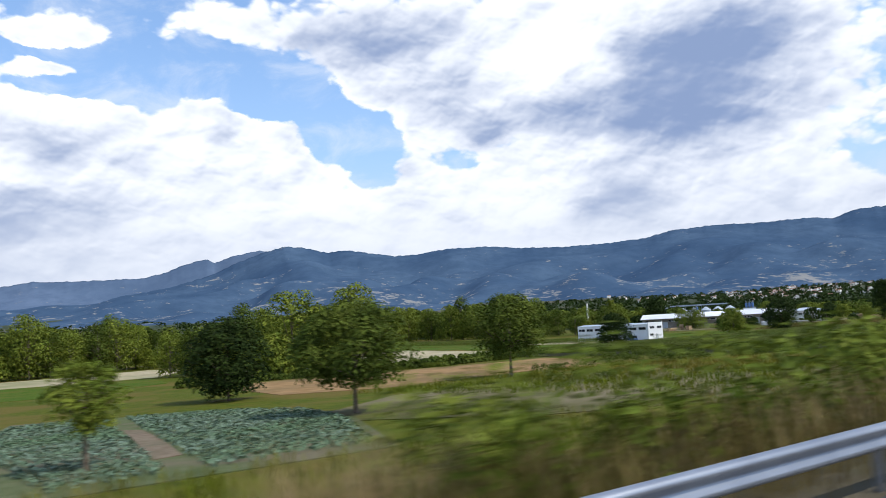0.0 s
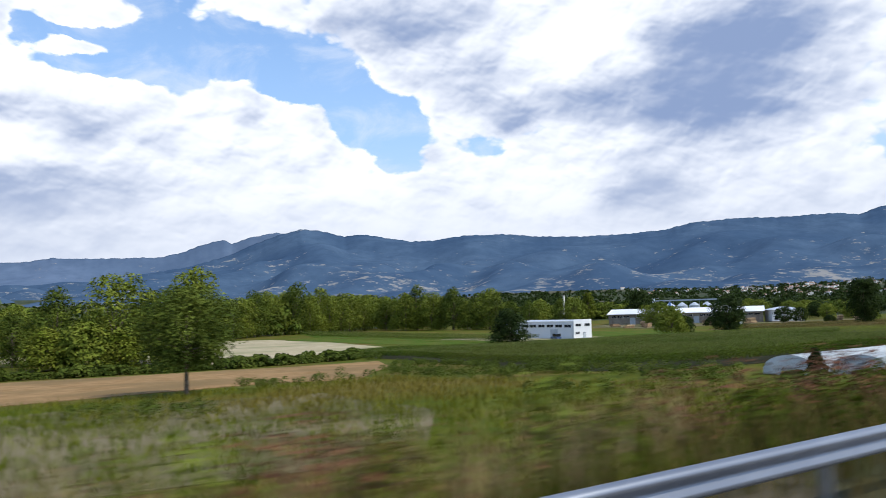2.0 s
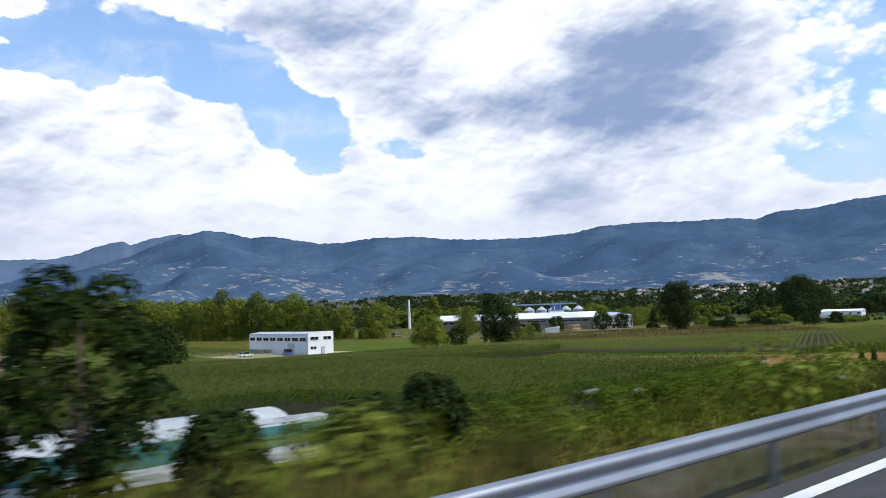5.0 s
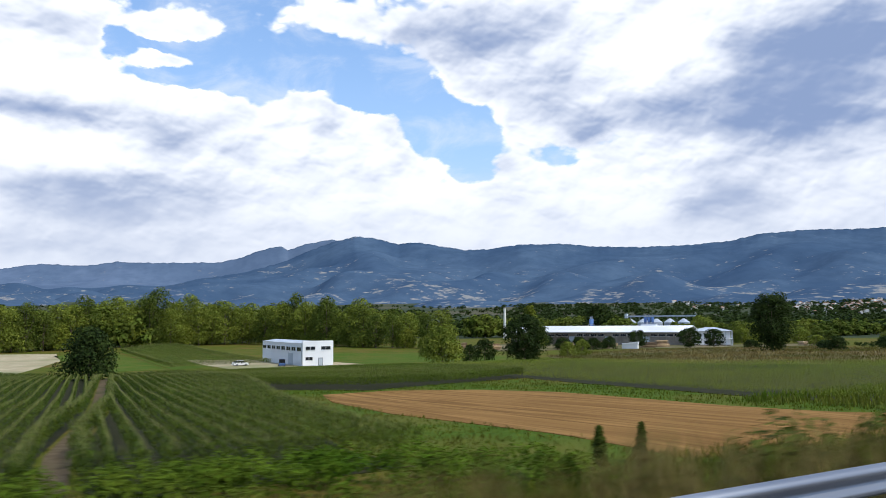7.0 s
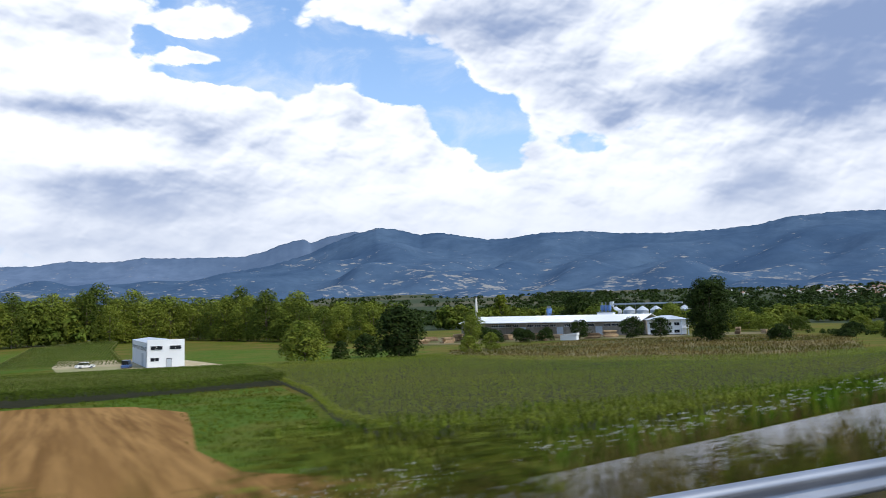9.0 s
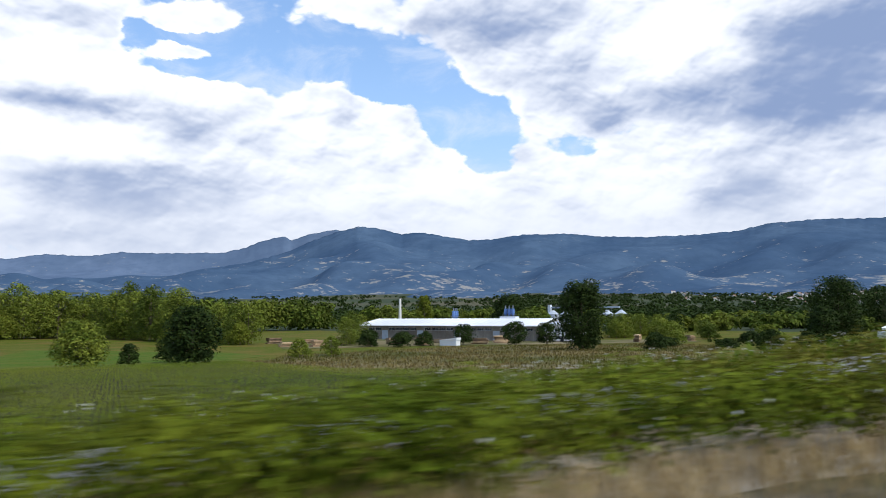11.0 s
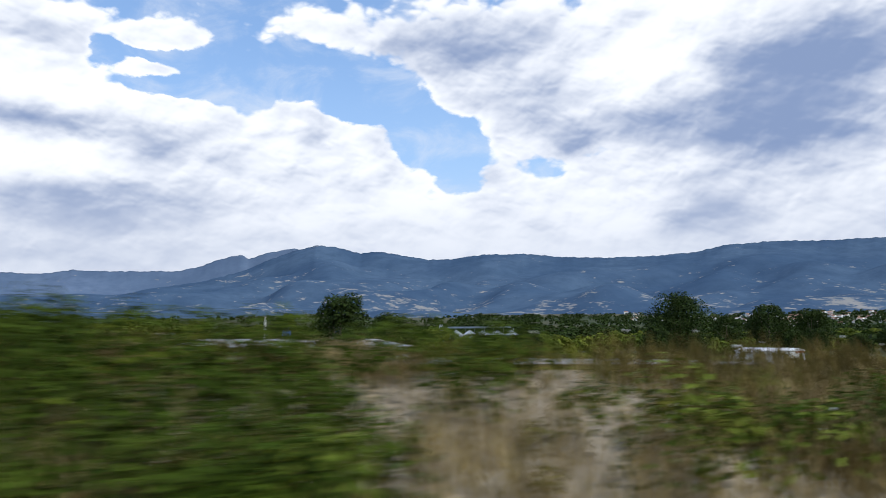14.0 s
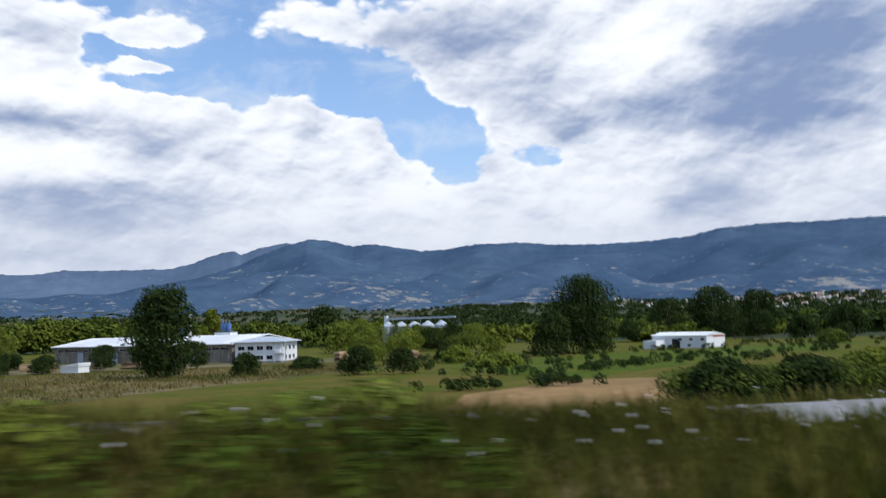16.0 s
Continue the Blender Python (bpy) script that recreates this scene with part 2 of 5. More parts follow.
M = {
    "grass": material("meadow_grass", [(0.051, 0.074, 0.006), (0.090, 0.096, 0.010), (0.116, 0.090, 0.020)], 0.6, 0.95, bump=0.12, bump_scale=3.0),
    "weedy": material("weedy_soil", [(0.065, 0.071, 0.019), (0.112, 0.097, 0.044), (0.172, 0.143, 0.082)], 0.5, 0.95, bump=0.1, bump_scale=2.0),
    "dry_field": material("dry_weedy_meadow", [(0.112, 0.088, 0.037), (0.172, 0.141, 0.071), (0.065, 0.071, 0.022)], 0.35, 0.95, bump=0.1),
    "far_fields": material("far_valley_fields", [(0.030, 0.044, 0.022), (0.048, 0.062, 0.032), (0.085, 0.080, 0.048)], 0.02, 0.95),
    "lush": material("lush_grass", [(0.042, 0.082, 0.006), (0.069, 0.107, 0.010), (0.088, 0.096, 0.014)], 0.8, 0.95, bump=0.15, bump_scale=3.0),
    "stubble": material("cereal_stubble", [(0.125, 0.062, 0.016), (0.280, 0.155, 0.052), (0.190, 0.100, 0.030)], 0.9, 0.95, bump=0.06, bump_scale=4.0, stretch=(1.5, 0.05, 1)),
    "pale": material("pale_mown_field", [(0.330, 0.270, 0.165), (0.42, 0.355, 0.235), (0.235, 0.225, 0.115)], 0.25, 0.95, bump=0.06),
    "cabbage_soil": material("garden_soil", [(0.147, 0.105, 0.070), (0.210, 0.161, 0.112), (0.119, 0.105, 0.063)], 0.9, 0.95, bump=0.08),
    "garden": material("weedy_garden_soil", [(0.072, 0.092, 0.034), (0.105, 0.120, 0.055), (0.140, 0.118, 0.075)], 0.8, 0.95, bump=0.08),
    # Near black: the shade between maize rows is put into the soil's colour.
    "cornsoil": material("row_shade_soil", [(0.022, 0.026, 0.010), (0.034, 0.032, 0.018)], 1.0, 0.95),
    "earth": material("bare_earth_bank", [(0.235, 0.200, 0.150), (0.345, 0.305, 0.240), (0.185, 0.148, 0.102)], 0.45, 0.95, bump=0.22, bump_scale=1.2, spots=((0.20, 0.165, 0.10), 1.1, 0.60, 0.70)),
    "verge": material("verge_gravel", [(0.075, 0.062, 0.040), (0.120, 0.100, 0.070), (0.055, 0.056, 0.024)], 1.5, 0.95, bump=0.05),
    "asphalt": material("asphalt", [(0.038, 0.039, 0.042), (0.059, 0.060, 0.063), (0.049, 0.049, 0.050)], 6.0, 0.9, bump=0.006),
    "ramp": material("worn_pale_asphalt", [(0.21, 0.208, 0.205), (0.27, 0.265, 0.26), (0.185, 0.18, 0.172)], 2.0, 0.85, bump=0.01),
    "paint": material("road_paint", [(0.62, 0.62, 0.60), (0.75, 0.75, 0.73), (0.45, 0.45, 0.44)], 4.0, 0.6),
    "zinc": material("galvanised_steel", [(0.246, 0.262, 0.295), (0.328, 0.344, 0.377), (0.205, 0.221, 0.254)], 2.0, 0.42, metal=0.75),
    "bark": material("bark", [(0.11, 0.085, 0.06), (0.20, 0.16, 0.12)], 4.0, 0.95, bump=0.03),
    # Brighter than woodland_leaves: sunlight on the wood's crowns is put into the colour.
    "leaf_mid": material("sun_toned_broad_leaves", [(0.085, 0.118, 0.014), (0.205, 0.232, 0.034), (0.130, 0.160, 0.022)], 0.35, 0.7, island=0.28, translucent=0.22),
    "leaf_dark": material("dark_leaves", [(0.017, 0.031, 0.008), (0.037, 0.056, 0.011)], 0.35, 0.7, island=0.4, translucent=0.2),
    "leaf_light": material("light_leaves", [(0.108, 0.138, 0.014), (0.175, 0.192, 0.026)], 0.35, 0.7, island=0.4, translucent=0.3),
    "leaf_wood": material("woodland_leaves", [(0.046, 0.070, 0.011), (0.118, 0.146, 0.023), (0.072, 0.098, 0.015)], 0.2, 0.7, island=0.28, translucent=0.22),
    "leaf_far": material("far_woodland_leaves", [(0.050, 0.076, 0.010), (0.105, 0.132, 0.020), (0.125, 0.148, 0.020)], 0.12, 0.75, island=0.4, translucent=0.2),
    "meadow": material("tall_meadow_grass", [(0.080, 0.122, 0.006), (0.158, 0.165, 0.014), (0.180, 0.142, 0.026)], 0.18, 0.85, island=0.35, translucent=0.3),
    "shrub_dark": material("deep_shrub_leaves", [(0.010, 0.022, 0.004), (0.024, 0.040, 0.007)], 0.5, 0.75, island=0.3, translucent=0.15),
    "lush_blade": material("bright_grass_blades", [(0.050, 0.105, 0.006), (0.098, 0.150, 0.013), (0.110, 0.125, 0.018)], 0.3, 0.85, island=0.3, translucent=0.3),
    "straw": material("bleached_straw", [(0.290, 0.203, 0.092), (0.420, 0.312, 0.161), (0.217, 0.167, 0.063)], 0.3, 0.9, island=0.35, translucent=0.3),
    "olive": material("rank_roadside_grass", [(0.058, 0.062, 0.010), (0.098, 0.090, 0.018), (0.125, 0.090, 0.030)], 0.25, 0.85, island=0.4, translucent=0.25),
    "track": material("trodden_earth", [(0.085, 0.062, 0.036), (0.125, 0.095, 0.058), (0.060, 0.060, 0.025)], 0.8, 0.95, bump=0.05),
    "tan_soil": material("bare_tan_soil", [(0.225, 0.132, 0.055), (0.310, 0.195, 0.092), (0.185, 0.122, 0.055)], 0.4, 0.95, bump=0.06),
    "conifer": material("juniper_needles", [(0.013, 0.030, 0.008), (0.024, 0.045, 0.012)], 0.8, 0.8, island=0.4, translucent=0.1),
    "corn": material("maize_leaves", [(0.038, 0.066, 0.006), (0.074, 0.104, 0.012), (0.068, 0.088, 0.012)], 0.12, 0.6, island=0.35, translucent=0.3),
    "young_corn": material("young_maize_leaves", [(0.092, 0.142, 0.010), (0.150, 0.195, 0.018), (0.165, 0.185, 0.024)], 0.10, 0.6, island=0.3, translucent=0.3),
    "tassel": material("maize_tassels", [(0.15, 0.165, 0.045), (0.21, 0.21, 0.07)], 0.3, 0.8, island=0.3),
    "cabbage": material("cabbage_leaves", [(0.088, 0.140, 0.075), (0.170, 0.228, 0.165), (0.105, 0.165, 0.085)], 0.6, 0.6, island=0.3),
    "dry": material("dry_grass", [(0.140, 0.102, 0.033), (0.204, 0.154, 0.057), (0.089, 0.088, 0.018)], 0.3, 0.9, island=0.4, translucent=0.3),
    "weed": material("green_weeds", [(0.050, 0.080, 0.007), (0.096, 0.112, 0.011), (0.122, 0.105, 0.020)], 0.25, 0.8, island=0.4, translucent=0.3),
    "weedbush": material("bush_leaves", [(0.034, 0.059, 0.006), (0.060, 0.084, 0.010)], 0.35, 0.75, island=0.4, translucent=0.25),
    "weedthicket": material("olive_thicket_leaves", [(0.066, 0.098, 0.007), (0.138, 0.158, 0.014), (0.140, 0.112, 0.024)], 0.3, 0.85, island=0.4, translucent=0.25),
    "rust": material("dried_dock", [(0.110, 0.042, 0.020), (0.175, 0.072, 0.038)], 0.8, 0.9, island=0.4),
    "umbel": material("white_umbels", [(0.425, 0.425, 0.383), (0.527, 0.527, 0.484)], 2.0, 0.8),
    "wall_white": material("white_render", [(0.74, 0.75, 0.76), (0.80, 0.81, 0.82), (0.70, 0.71, 0.73)], 0.5, 0.8),
    "panel": material("white_sheet_metal", [(0.70, 0.72, 0.74), (0.78, 0.80, 0.82), (0.66, 0.68, 0.71)], 0.3, 0.5),
    "roof_white": material("pale_metal_roof", [(0.70, 0.71, 0.72), (0.80, 0.80, 0.80), (0.62, 0.63, 0.65)], 0.25, 0.55, stretch=(1, 1, 1)),
    "roof_grey": material("grey_metal_roof", [(0.36, 0.40, 0.45), (0.44, 0.48, 0.53)], 0.4, 0.5),
    "concrete": material("weathered_concrete", [(0.20, 0.170, 0.14), (0.29, 0.26, 0.22), (0.15, 0.125, 0.10)], 0.4, 0.9),
    "glass": material("dark_window_glass", [(0.012, 0.014, 0.018), (0.02, 0.023, 0.028)], 1.0, 0.12),
    "red": material("red_trim", [(0.42, 0.06, 0.04), (0.50, 0.09, 0.06)], 1.0, 0.6),
    "bluepaint": material("blue_paint", [(0.08, 0.16, 0.36), (0.11, 0.20, 0.42)], 1.0, 0.5),
    "film": material("greenhouse_film", [(0.56, 0.60, 0.61), (0.70, 0.73, 0.74), (0.52, 0.56, 0.58)], 0.7, 0.35, translucent=0.35),
    "film_green": material("green_shading_net", [(0.032, 0.105, 0.098), (0.05, 0.145, 0.13)], 0.8, 0.7, translucent=0.2),
    "timber": material("stacked_timber", [(0.30, 0.20, 0.11), (0.45, 0.32, 0.19), (0.20, 0.14, 0.09)], 1.2, 0.9, per_object=0.3),
    "tyre": material("tyre_rubber", [(0.02, 0.02, 0.02), (0.035, 0.035, 0.035)], 5.0, 0.9),
    "tile": material("clay_roof_tiles", [(0.24, 0.13, 0.09), (0.30, 0.18, 0.13)], 0.5, 0.8, island=0.3),
    "house": material("town_walls", [(0.62, 0.60, 0.56), (0.74, 0.72, 0.68)], 0.02, 0.8, island=0.25),
    "carwhite": material("white_car_paint", [(0.74, 0.74, 0.74), (0.80, 0.80, 0.80)], 1.0, 0.3),
    "carblue": material("blue_car_paint", [(0.05, 0.09, 0.20), (0.07, 0.12, 0.25)], 1.0, 0.3),
}


# Wooded slopes whose base colours carry the blue haze of distance.
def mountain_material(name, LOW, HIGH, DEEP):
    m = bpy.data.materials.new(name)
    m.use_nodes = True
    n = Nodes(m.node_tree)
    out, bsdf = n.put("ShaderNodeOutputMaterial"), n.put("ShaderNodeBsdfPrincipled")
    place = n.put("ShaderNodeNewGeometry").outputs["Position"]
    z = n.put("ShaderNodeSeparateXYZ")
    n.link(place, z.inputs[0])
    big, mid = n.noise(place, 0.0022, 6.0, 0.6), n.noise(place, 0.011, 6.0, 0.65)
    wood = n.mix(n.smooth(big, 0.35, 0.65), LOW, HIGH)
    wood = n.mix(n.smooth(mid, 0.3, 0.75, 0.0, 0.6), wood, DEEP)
    # fields and clearings, thinning out uphill
    flat = n.put("ShaderNodeMapping")
    flat.inputs["Scale"].default_value = (1, 1, 3.2)
    n.link(place, flat.inputs["Vector"])
    patch = n.noise(flat.outputs[0], 0.017, 4.0, 0.72)
    limit = n.smooth(z.outputs[2], 30.0, 450.0, 0.515, 0.665)
    clearing = n.smooth(n.math("ADD", n.math("SUBTRACT", patch, limit), n.math("MULTIPLY", n.math("SUBTRACT", n.noise(place, 0.0035, 3.0, 0.5), 0.55), 0.55)), 0.0, 0.10)
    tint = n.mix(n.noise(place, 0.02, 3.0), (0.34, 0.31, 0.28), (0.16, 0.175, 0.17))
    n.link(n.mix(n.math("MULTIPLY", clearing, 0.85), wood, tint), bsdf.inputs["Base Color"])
    bsdf.inputs["Roughness"].default_value = 1.0
    bsdf.inputs["Specular IOR Level"].default_value = 0.0
    n.link(bsdf.outputs[0], out.inputs[0])
    return m


# The range: air haze is mixed into these blue woodland colours.
M["mountain"] = mountain_material("hazed_wooded_mountainside", (0.048, 0.084, 0.140), (0.070, 0.112, 0.170), (0.032, 0.060, 0.106))
# Same slopes, paler and bluer: more haze mixed into the far hills' colour.
M["far_mountain"] = mountain_material("hazed_far_slopes", (0.085, 0.125, 0.190), (0.118, 0.162, 0.235), (0.066, 0.100, 0.158))


# ---------------------------------------------------------------- building helpers
def mesh_object(name, verts, faces, mats, parent=None, face_mats=None, smooth=False):
    me = bpy.data.meshes.new(name)
    if isinstance(verts, np.ndarray):
        verts = np.asarray(verts, np.float32)
        faces = np.asarray(faces, np.int32)
        k = faces.shape[1]
        me.vertices.add(len(verts))
        me.vertices.foreach_set("co", verts.ravel())
        me.loops.add(faces.size)
        me.loops.foreach_set("vertex_index", faces.ravel())
        me.polygons.add(len(faces))
        me.polygons.foreach_set("loop_start", np.arange(0, faces.size, k, dtype=np.int32))
        me.polygons.foreach_set("loop_total", np.full(len(faces), k, np.int32))
    else:
        me.from_pydata(verts, [], faces)
    for m in mats if isinstance(mats, (list, tuple)) else [mats]:
        me.materials.append(m)
    if face_mats is not None:
        me.polygons.foreach_set("material_index", np.asarray(face_mats, np.int32))
    if smooth:
        me.polygons.foreach_set("use_smooth", np.ones(len(me.polygons), bool))
    me.update()
    me.validate()
    ob = new(name, me)
    if parent is not None:
        ob.parent = parent
    return ob


def part(name, bm, mat, parent, label="", smooth=False):
    me = bpy.data.meshes.new(name)
    bm.to_mesh(me)
    bm.free()
    me.materials.append(mat)
    if smooth:
        me.polygons.foreach_set("use_smooth", np.ones(len(me.polygons), bool))
    ob = new(name, me)
    ob.parent = parent
    return tagged(ob, label)


def box(sx, sy, sz, at=(0, 0, 0), bevel=0.0, bm=None):
    """A box of that size whose base is centred on at."""
    bm = bm or bmesh.new()
    made = bmesh.ops.create_cube(bm, size=1, matrix=Matrix.Translation((at[0], at[1], at[2] + sz / 2)) @ Matrix.Diagonal((sx, sy, sz, 1)))
    if bevel:
        edges = list({e for v in made["verts"] for e in v.link_edges})
        bmesh.ops.bevel(bm, geom=edges, offset=bevel, segments=2, affect="EDGES")
    return bm


def tube(r1, r2, h, at=(0, 0, 0), n=12, bm=None):
    bm = bm or bmesh.new()
    bmesh.ops.create_cone(bm, cap_ends=True, segments=n, radius1=r1, radius2=r2, depth=h, matrix=Matrix.Translation((at[0], at[1], at[2] + h / 2)))
    return bm


def prism(outline, length, bm=None, axis="y"):
    """A closed outline in x and z, drawn out along y from 0 to length."""
    bm = bm or bmesh.new()
    a = [bm.verts.new((x, 0, z)) for x, z in outline]
    b = [bm.verts.new((x, length, z)) for x, z in outline]
    bm.faces.new(a[::-1]), bm.faces.new(b)
    for i in range(len(a)):
        j = (i + 1) % len(a)
        bm.faces.new((a[i], a[j], b[j], b[i]))
    bmesh.ops.recalc_face_normals(bm, faces=bm.faces)
    return bm


def thing(name, x, y, z=None, turn=0.0, label="", category="", group="", kind=""):
    ob = new(name)
    ob.matrix_basis = pose(x, y, ground_z(x, y) if z is None else z, 0, 0, turn)
    ob.empty_display_size = 0.3
    return tagged(ob, label, category, group, kind)


# ---------------------------------------------------------------- the lie of the land
def bend(x):
    """How far the motorway swings to the side, and its height, at x along it."""
    u = np.clip(np.asarray(x, float) / 384.0, -0.2, 1.25)
    side = 6.40 * u * (u - 1) - 5.16 * u * (u - 1) * (u - 0.5)
    rise = -4.06 * u * (u - 1) - 4.53 * u * (u - 1) * (u - 0.5)
    return side, rise


def ramp_height(x):
    return np.interp(x, [195, 225, 234, 242, 250, 257, 312, 335, 360, 384, 404, 418, 450, 520],
                     [-3.7, -2.1, -1.55, -1.1, -0.6, -0.35, 2.1, 2.5, 1.9, 0.4, -0.85, -1.5, -2.9, -4.2])


def plain_z(x, y):
    """The farmland, which falls gently away from the road and rises far off to the foothills."""
    r = np.hypot(np.asarray(x, float) - 192, y)
    z = np.interp(y, [-5000, -400, -60, 16, 35, 90, 195, 240, 5000], [-6, -6, -4, -3.6, -4.0, -6.2, -8.4, -8.6, -8.6])
    return z + np.interp(r, [900, 1500, 2700, 3300, 5200], [0, 12, 66, 100, 180])


def ground_z(x, y):
    x, y = np.asarray(x, float), np.asarray(y, float)
    side, rise = bend(x)
    d, top = y - side, ramp_height(x)
    fields = plain_z(x, y)
    s = np.clip((d - 6.8) / 6.2, 0, 1)
    s = s * s * (3 - 2 * s)
    near = rise - 0.06 + (top - rise) * s
    off = np.clip((d - 19.0) / 1.0, 0, None)
    far = np.where(top > fields, np.maximum(fields, top - off * 0.45), top + (fields - top) * np.clip(off / 14, 0, 1))
    z = np.where(d < 13.0, near, np.where(d < 19.0, top, far))
    back = np.clip((-d - 14.0) / 12.0, 0, 1)
    z = np.where(d < -14, (rise - 0.06) * (1 - back) + plain_z(x, y) * back, z)
    return z


# ---------------------------------------------------------------- ground
def axis_values(lo, hi, fine_lo, fine_hi, step, growth=1.25):
    vals = list(np.arange(fine_lo, fine_hi + step / 2, step))
    d, v = step, fine_hi
    while v < hi:
        d *= growth
        v += d
        vals.append(min(v, hi))
    d, v = step, fine_lo
    while v > lo:
        d *= growth
        v -= d
        vals.insert(0, max(v, lo))
    return np.array(vals)


def grid_mesh(xs, ys, height):
    gx, gy = np.meshgrid(xs, ys, indexing="ij")
    verts = np.stack([gx, gy, height(gx, gy)], -1).reshape(-1, 3)
    i, j = np.meshgrid(np.arange(len(xs) - 1), np.arange(len(ys) - 1), indexing="ij")
    a = (i * len(ys) + j).ravel()
    return verts, np.stack([a, a + len(ys), a + len(ys) + 1, a + 1], -1)


def rough_ground(x, y):
    z = ground_z(x, y)
    d = y - bend(x)[0]
    bump = 0.10 * np.sin(x * 0.9 + 1.3 * np.sin(y * 0.7)) * np.sin(y * 1.1 + np.sin(x * 0.53)) + 0.06 * np.sin(2.3 * x + y) * np.sin(1.9 * y - 0.4 * x)
    keep = np.clip((d - 6) / 2, 0, 1) * np.where((d > 12.5) & (d < 19.5) & (x > 200), 0, 1) * np.clip((27 - d) / 8, 0, 1)
    rubble = 0.16 * np.sin(x * 1.7 + 2.0 * np.sin(d * 1.9)) * np.sin(d * 2.3 + np.sin(x * 0.8)) + 0.10 * np.sin(x * 3.1 + d * 2.7)
    onbank = np.clip((d - 6.6) / 0.8, 0, 1) * np.clip((12.6 - d) / 0.8, 0, 1) * ((x > 255) & (x < 360))
    return z + bump * keep + rubble * onbank


xs = axis_values(-5000, 5000, -30, 470, 2.0)
ys = np.concatenate([axis_values(-5000, -14, -15, -14, 1.0)[:-1], np.arange(-14, 6, 5.0), np.arange(6, 40, 0.6), axis_values(40, 4950, 40, 260, 5.0)])
verts, faces = grid_mesh(xs, np.unique(ys), rough_ground)
cx, cy = verts[faces].mean(1)[:, 0], verts[faces].mean(1)[:, 1]
cd = cy - bend(cx)[0]
zone = np.zeros(len(faces), int)
zone[(cd > 6.4) & (cd < 13.2) & (cx > 262) & (cx < 352)] = 1
zone[(cd > -14) & (cd < 6.0)] = 2
zone[np.hypot(cx - 192, cy) > 560] = 3
ground = mesh_object("ground", verts, faces, [M["grass"], M["earth"], M["verge"], M["far_fields"]], None, zone, True)
tagged(ground, "grassy farmland with bare earth on the roadside bank", "ground", kind="structure")


def strip(name, d0, d1, x0, x1, mat, lift, step=4.0, height=None, label="", category=""):
    sx = np.arange(x0, x1 + step / 2, step)
    side, rise = bend(sx)
    z = (rise if height is None else height(sx)) + lift
    verts = np.concatenate([np.stack([sx, side + d, z], -1) for d in np.linspace(d0, d1, 3)])
    n = len(sx)
    f = np.array([(k * n + i, k * n + i + 1, (k + 1) * n + i + 1, (k + 1) * n + i) for k in range(2) for i in range(n - 1)])
    return tagged(mesh_object(name, verts, f, mat, None, None, True), label, category, kind="structure")


strip("road", -12.0, 4.55, -400, 900, M["asphalt"], 0.0, label="dark grey asphalt motorway carriageway", category="road")
strip("edge_line", 4.02, 4.24, -400, 900, M["paint"], 0.005, label="solid white painted edge line on the asphalt", category="road marking")
strip("slip_road", 13.4, 18.6, 215, 520, M["ramp"], 0.05, height=ramp_height, label="pale worn asphalt slip road on the bank", category="road")


# ---------------------------------------------------------------- crash barrier
def guard_rail():
    top = thing("guard_rail", 192, float(bend(192)[0]) + 4.72, 0.0, 0, "galvanised steel roadside crash barrier with corrugated beam", "guard rail")
    inv = top.matrix_basis.inverted()
    outline = [(0, 0.0), (0.05, 0.02), (0.08, 0.05), (0.08, 0.09), (0.01, 0.135), (0.01, 0.175), (0.08, 0.22), (0.08, 0.26), (0.05, 0.29), (0, 0.31)]
    back = [(o - 0.004, h) for o, h in outline]
    loop = [(-o, h) for o, h in outline] + [(-o, h) for o, h in back[::-1]]
    sx = np.arange(-60, 264.1, 3.0)
    side, rise = bend(sx)
    pts = np.array([[(x, s + 4.72 + o, r + 0.44 + h) for o, h in loop] for x, s, r in zip(sx, side, rise)])
    k = len(loop)
    v = np.array([inv @ Vector(p) for p in pts.reshape(-1, 3)])
    f = np.array([(i * k + j, (i + 1) * k + j, (i + 1) * k + (j + 1) % k, i * k + (j + 1) % k) for i in range(len(sx) - 1) for j in range(k)])
    mesh_object("beam", v, f, M["zinc"], top, None, False)
    bm = box(0.06, 0.10, 0.95, (0, 0.10, -0.25))
    box(0.10, 0.06, 0.22, (0, 0.04, 0.48), bm=bm)
    first = part("post", bm, M["zinc"], top)
    for x in np.arange(-57, 264, 3.33):
        s, r = bend(x)
        ob = first if x == -57 else new("post", first.data)
        ob.parent = top
        ob.matrix_basis = inv @ pose(x, float(s) + 4.72, float(r))
    return top


guard_rail()


# ---------------------------------------------------------------- fields
def inside(poly, x, y):
    hit = np.zeros(np.shape(x), bool)
    n = len(poly)
    for i in range(n):
        (x0, y0), (x1, y1) = poly[i], poly[(i + 1) % n]
        cross = ((y0 > y) != (y1 > y)) & (x < (x1 - x0) * (y - y0) / ((y1 - y0) or 1e-9) + x0)
        hit ^= cross
    return hit


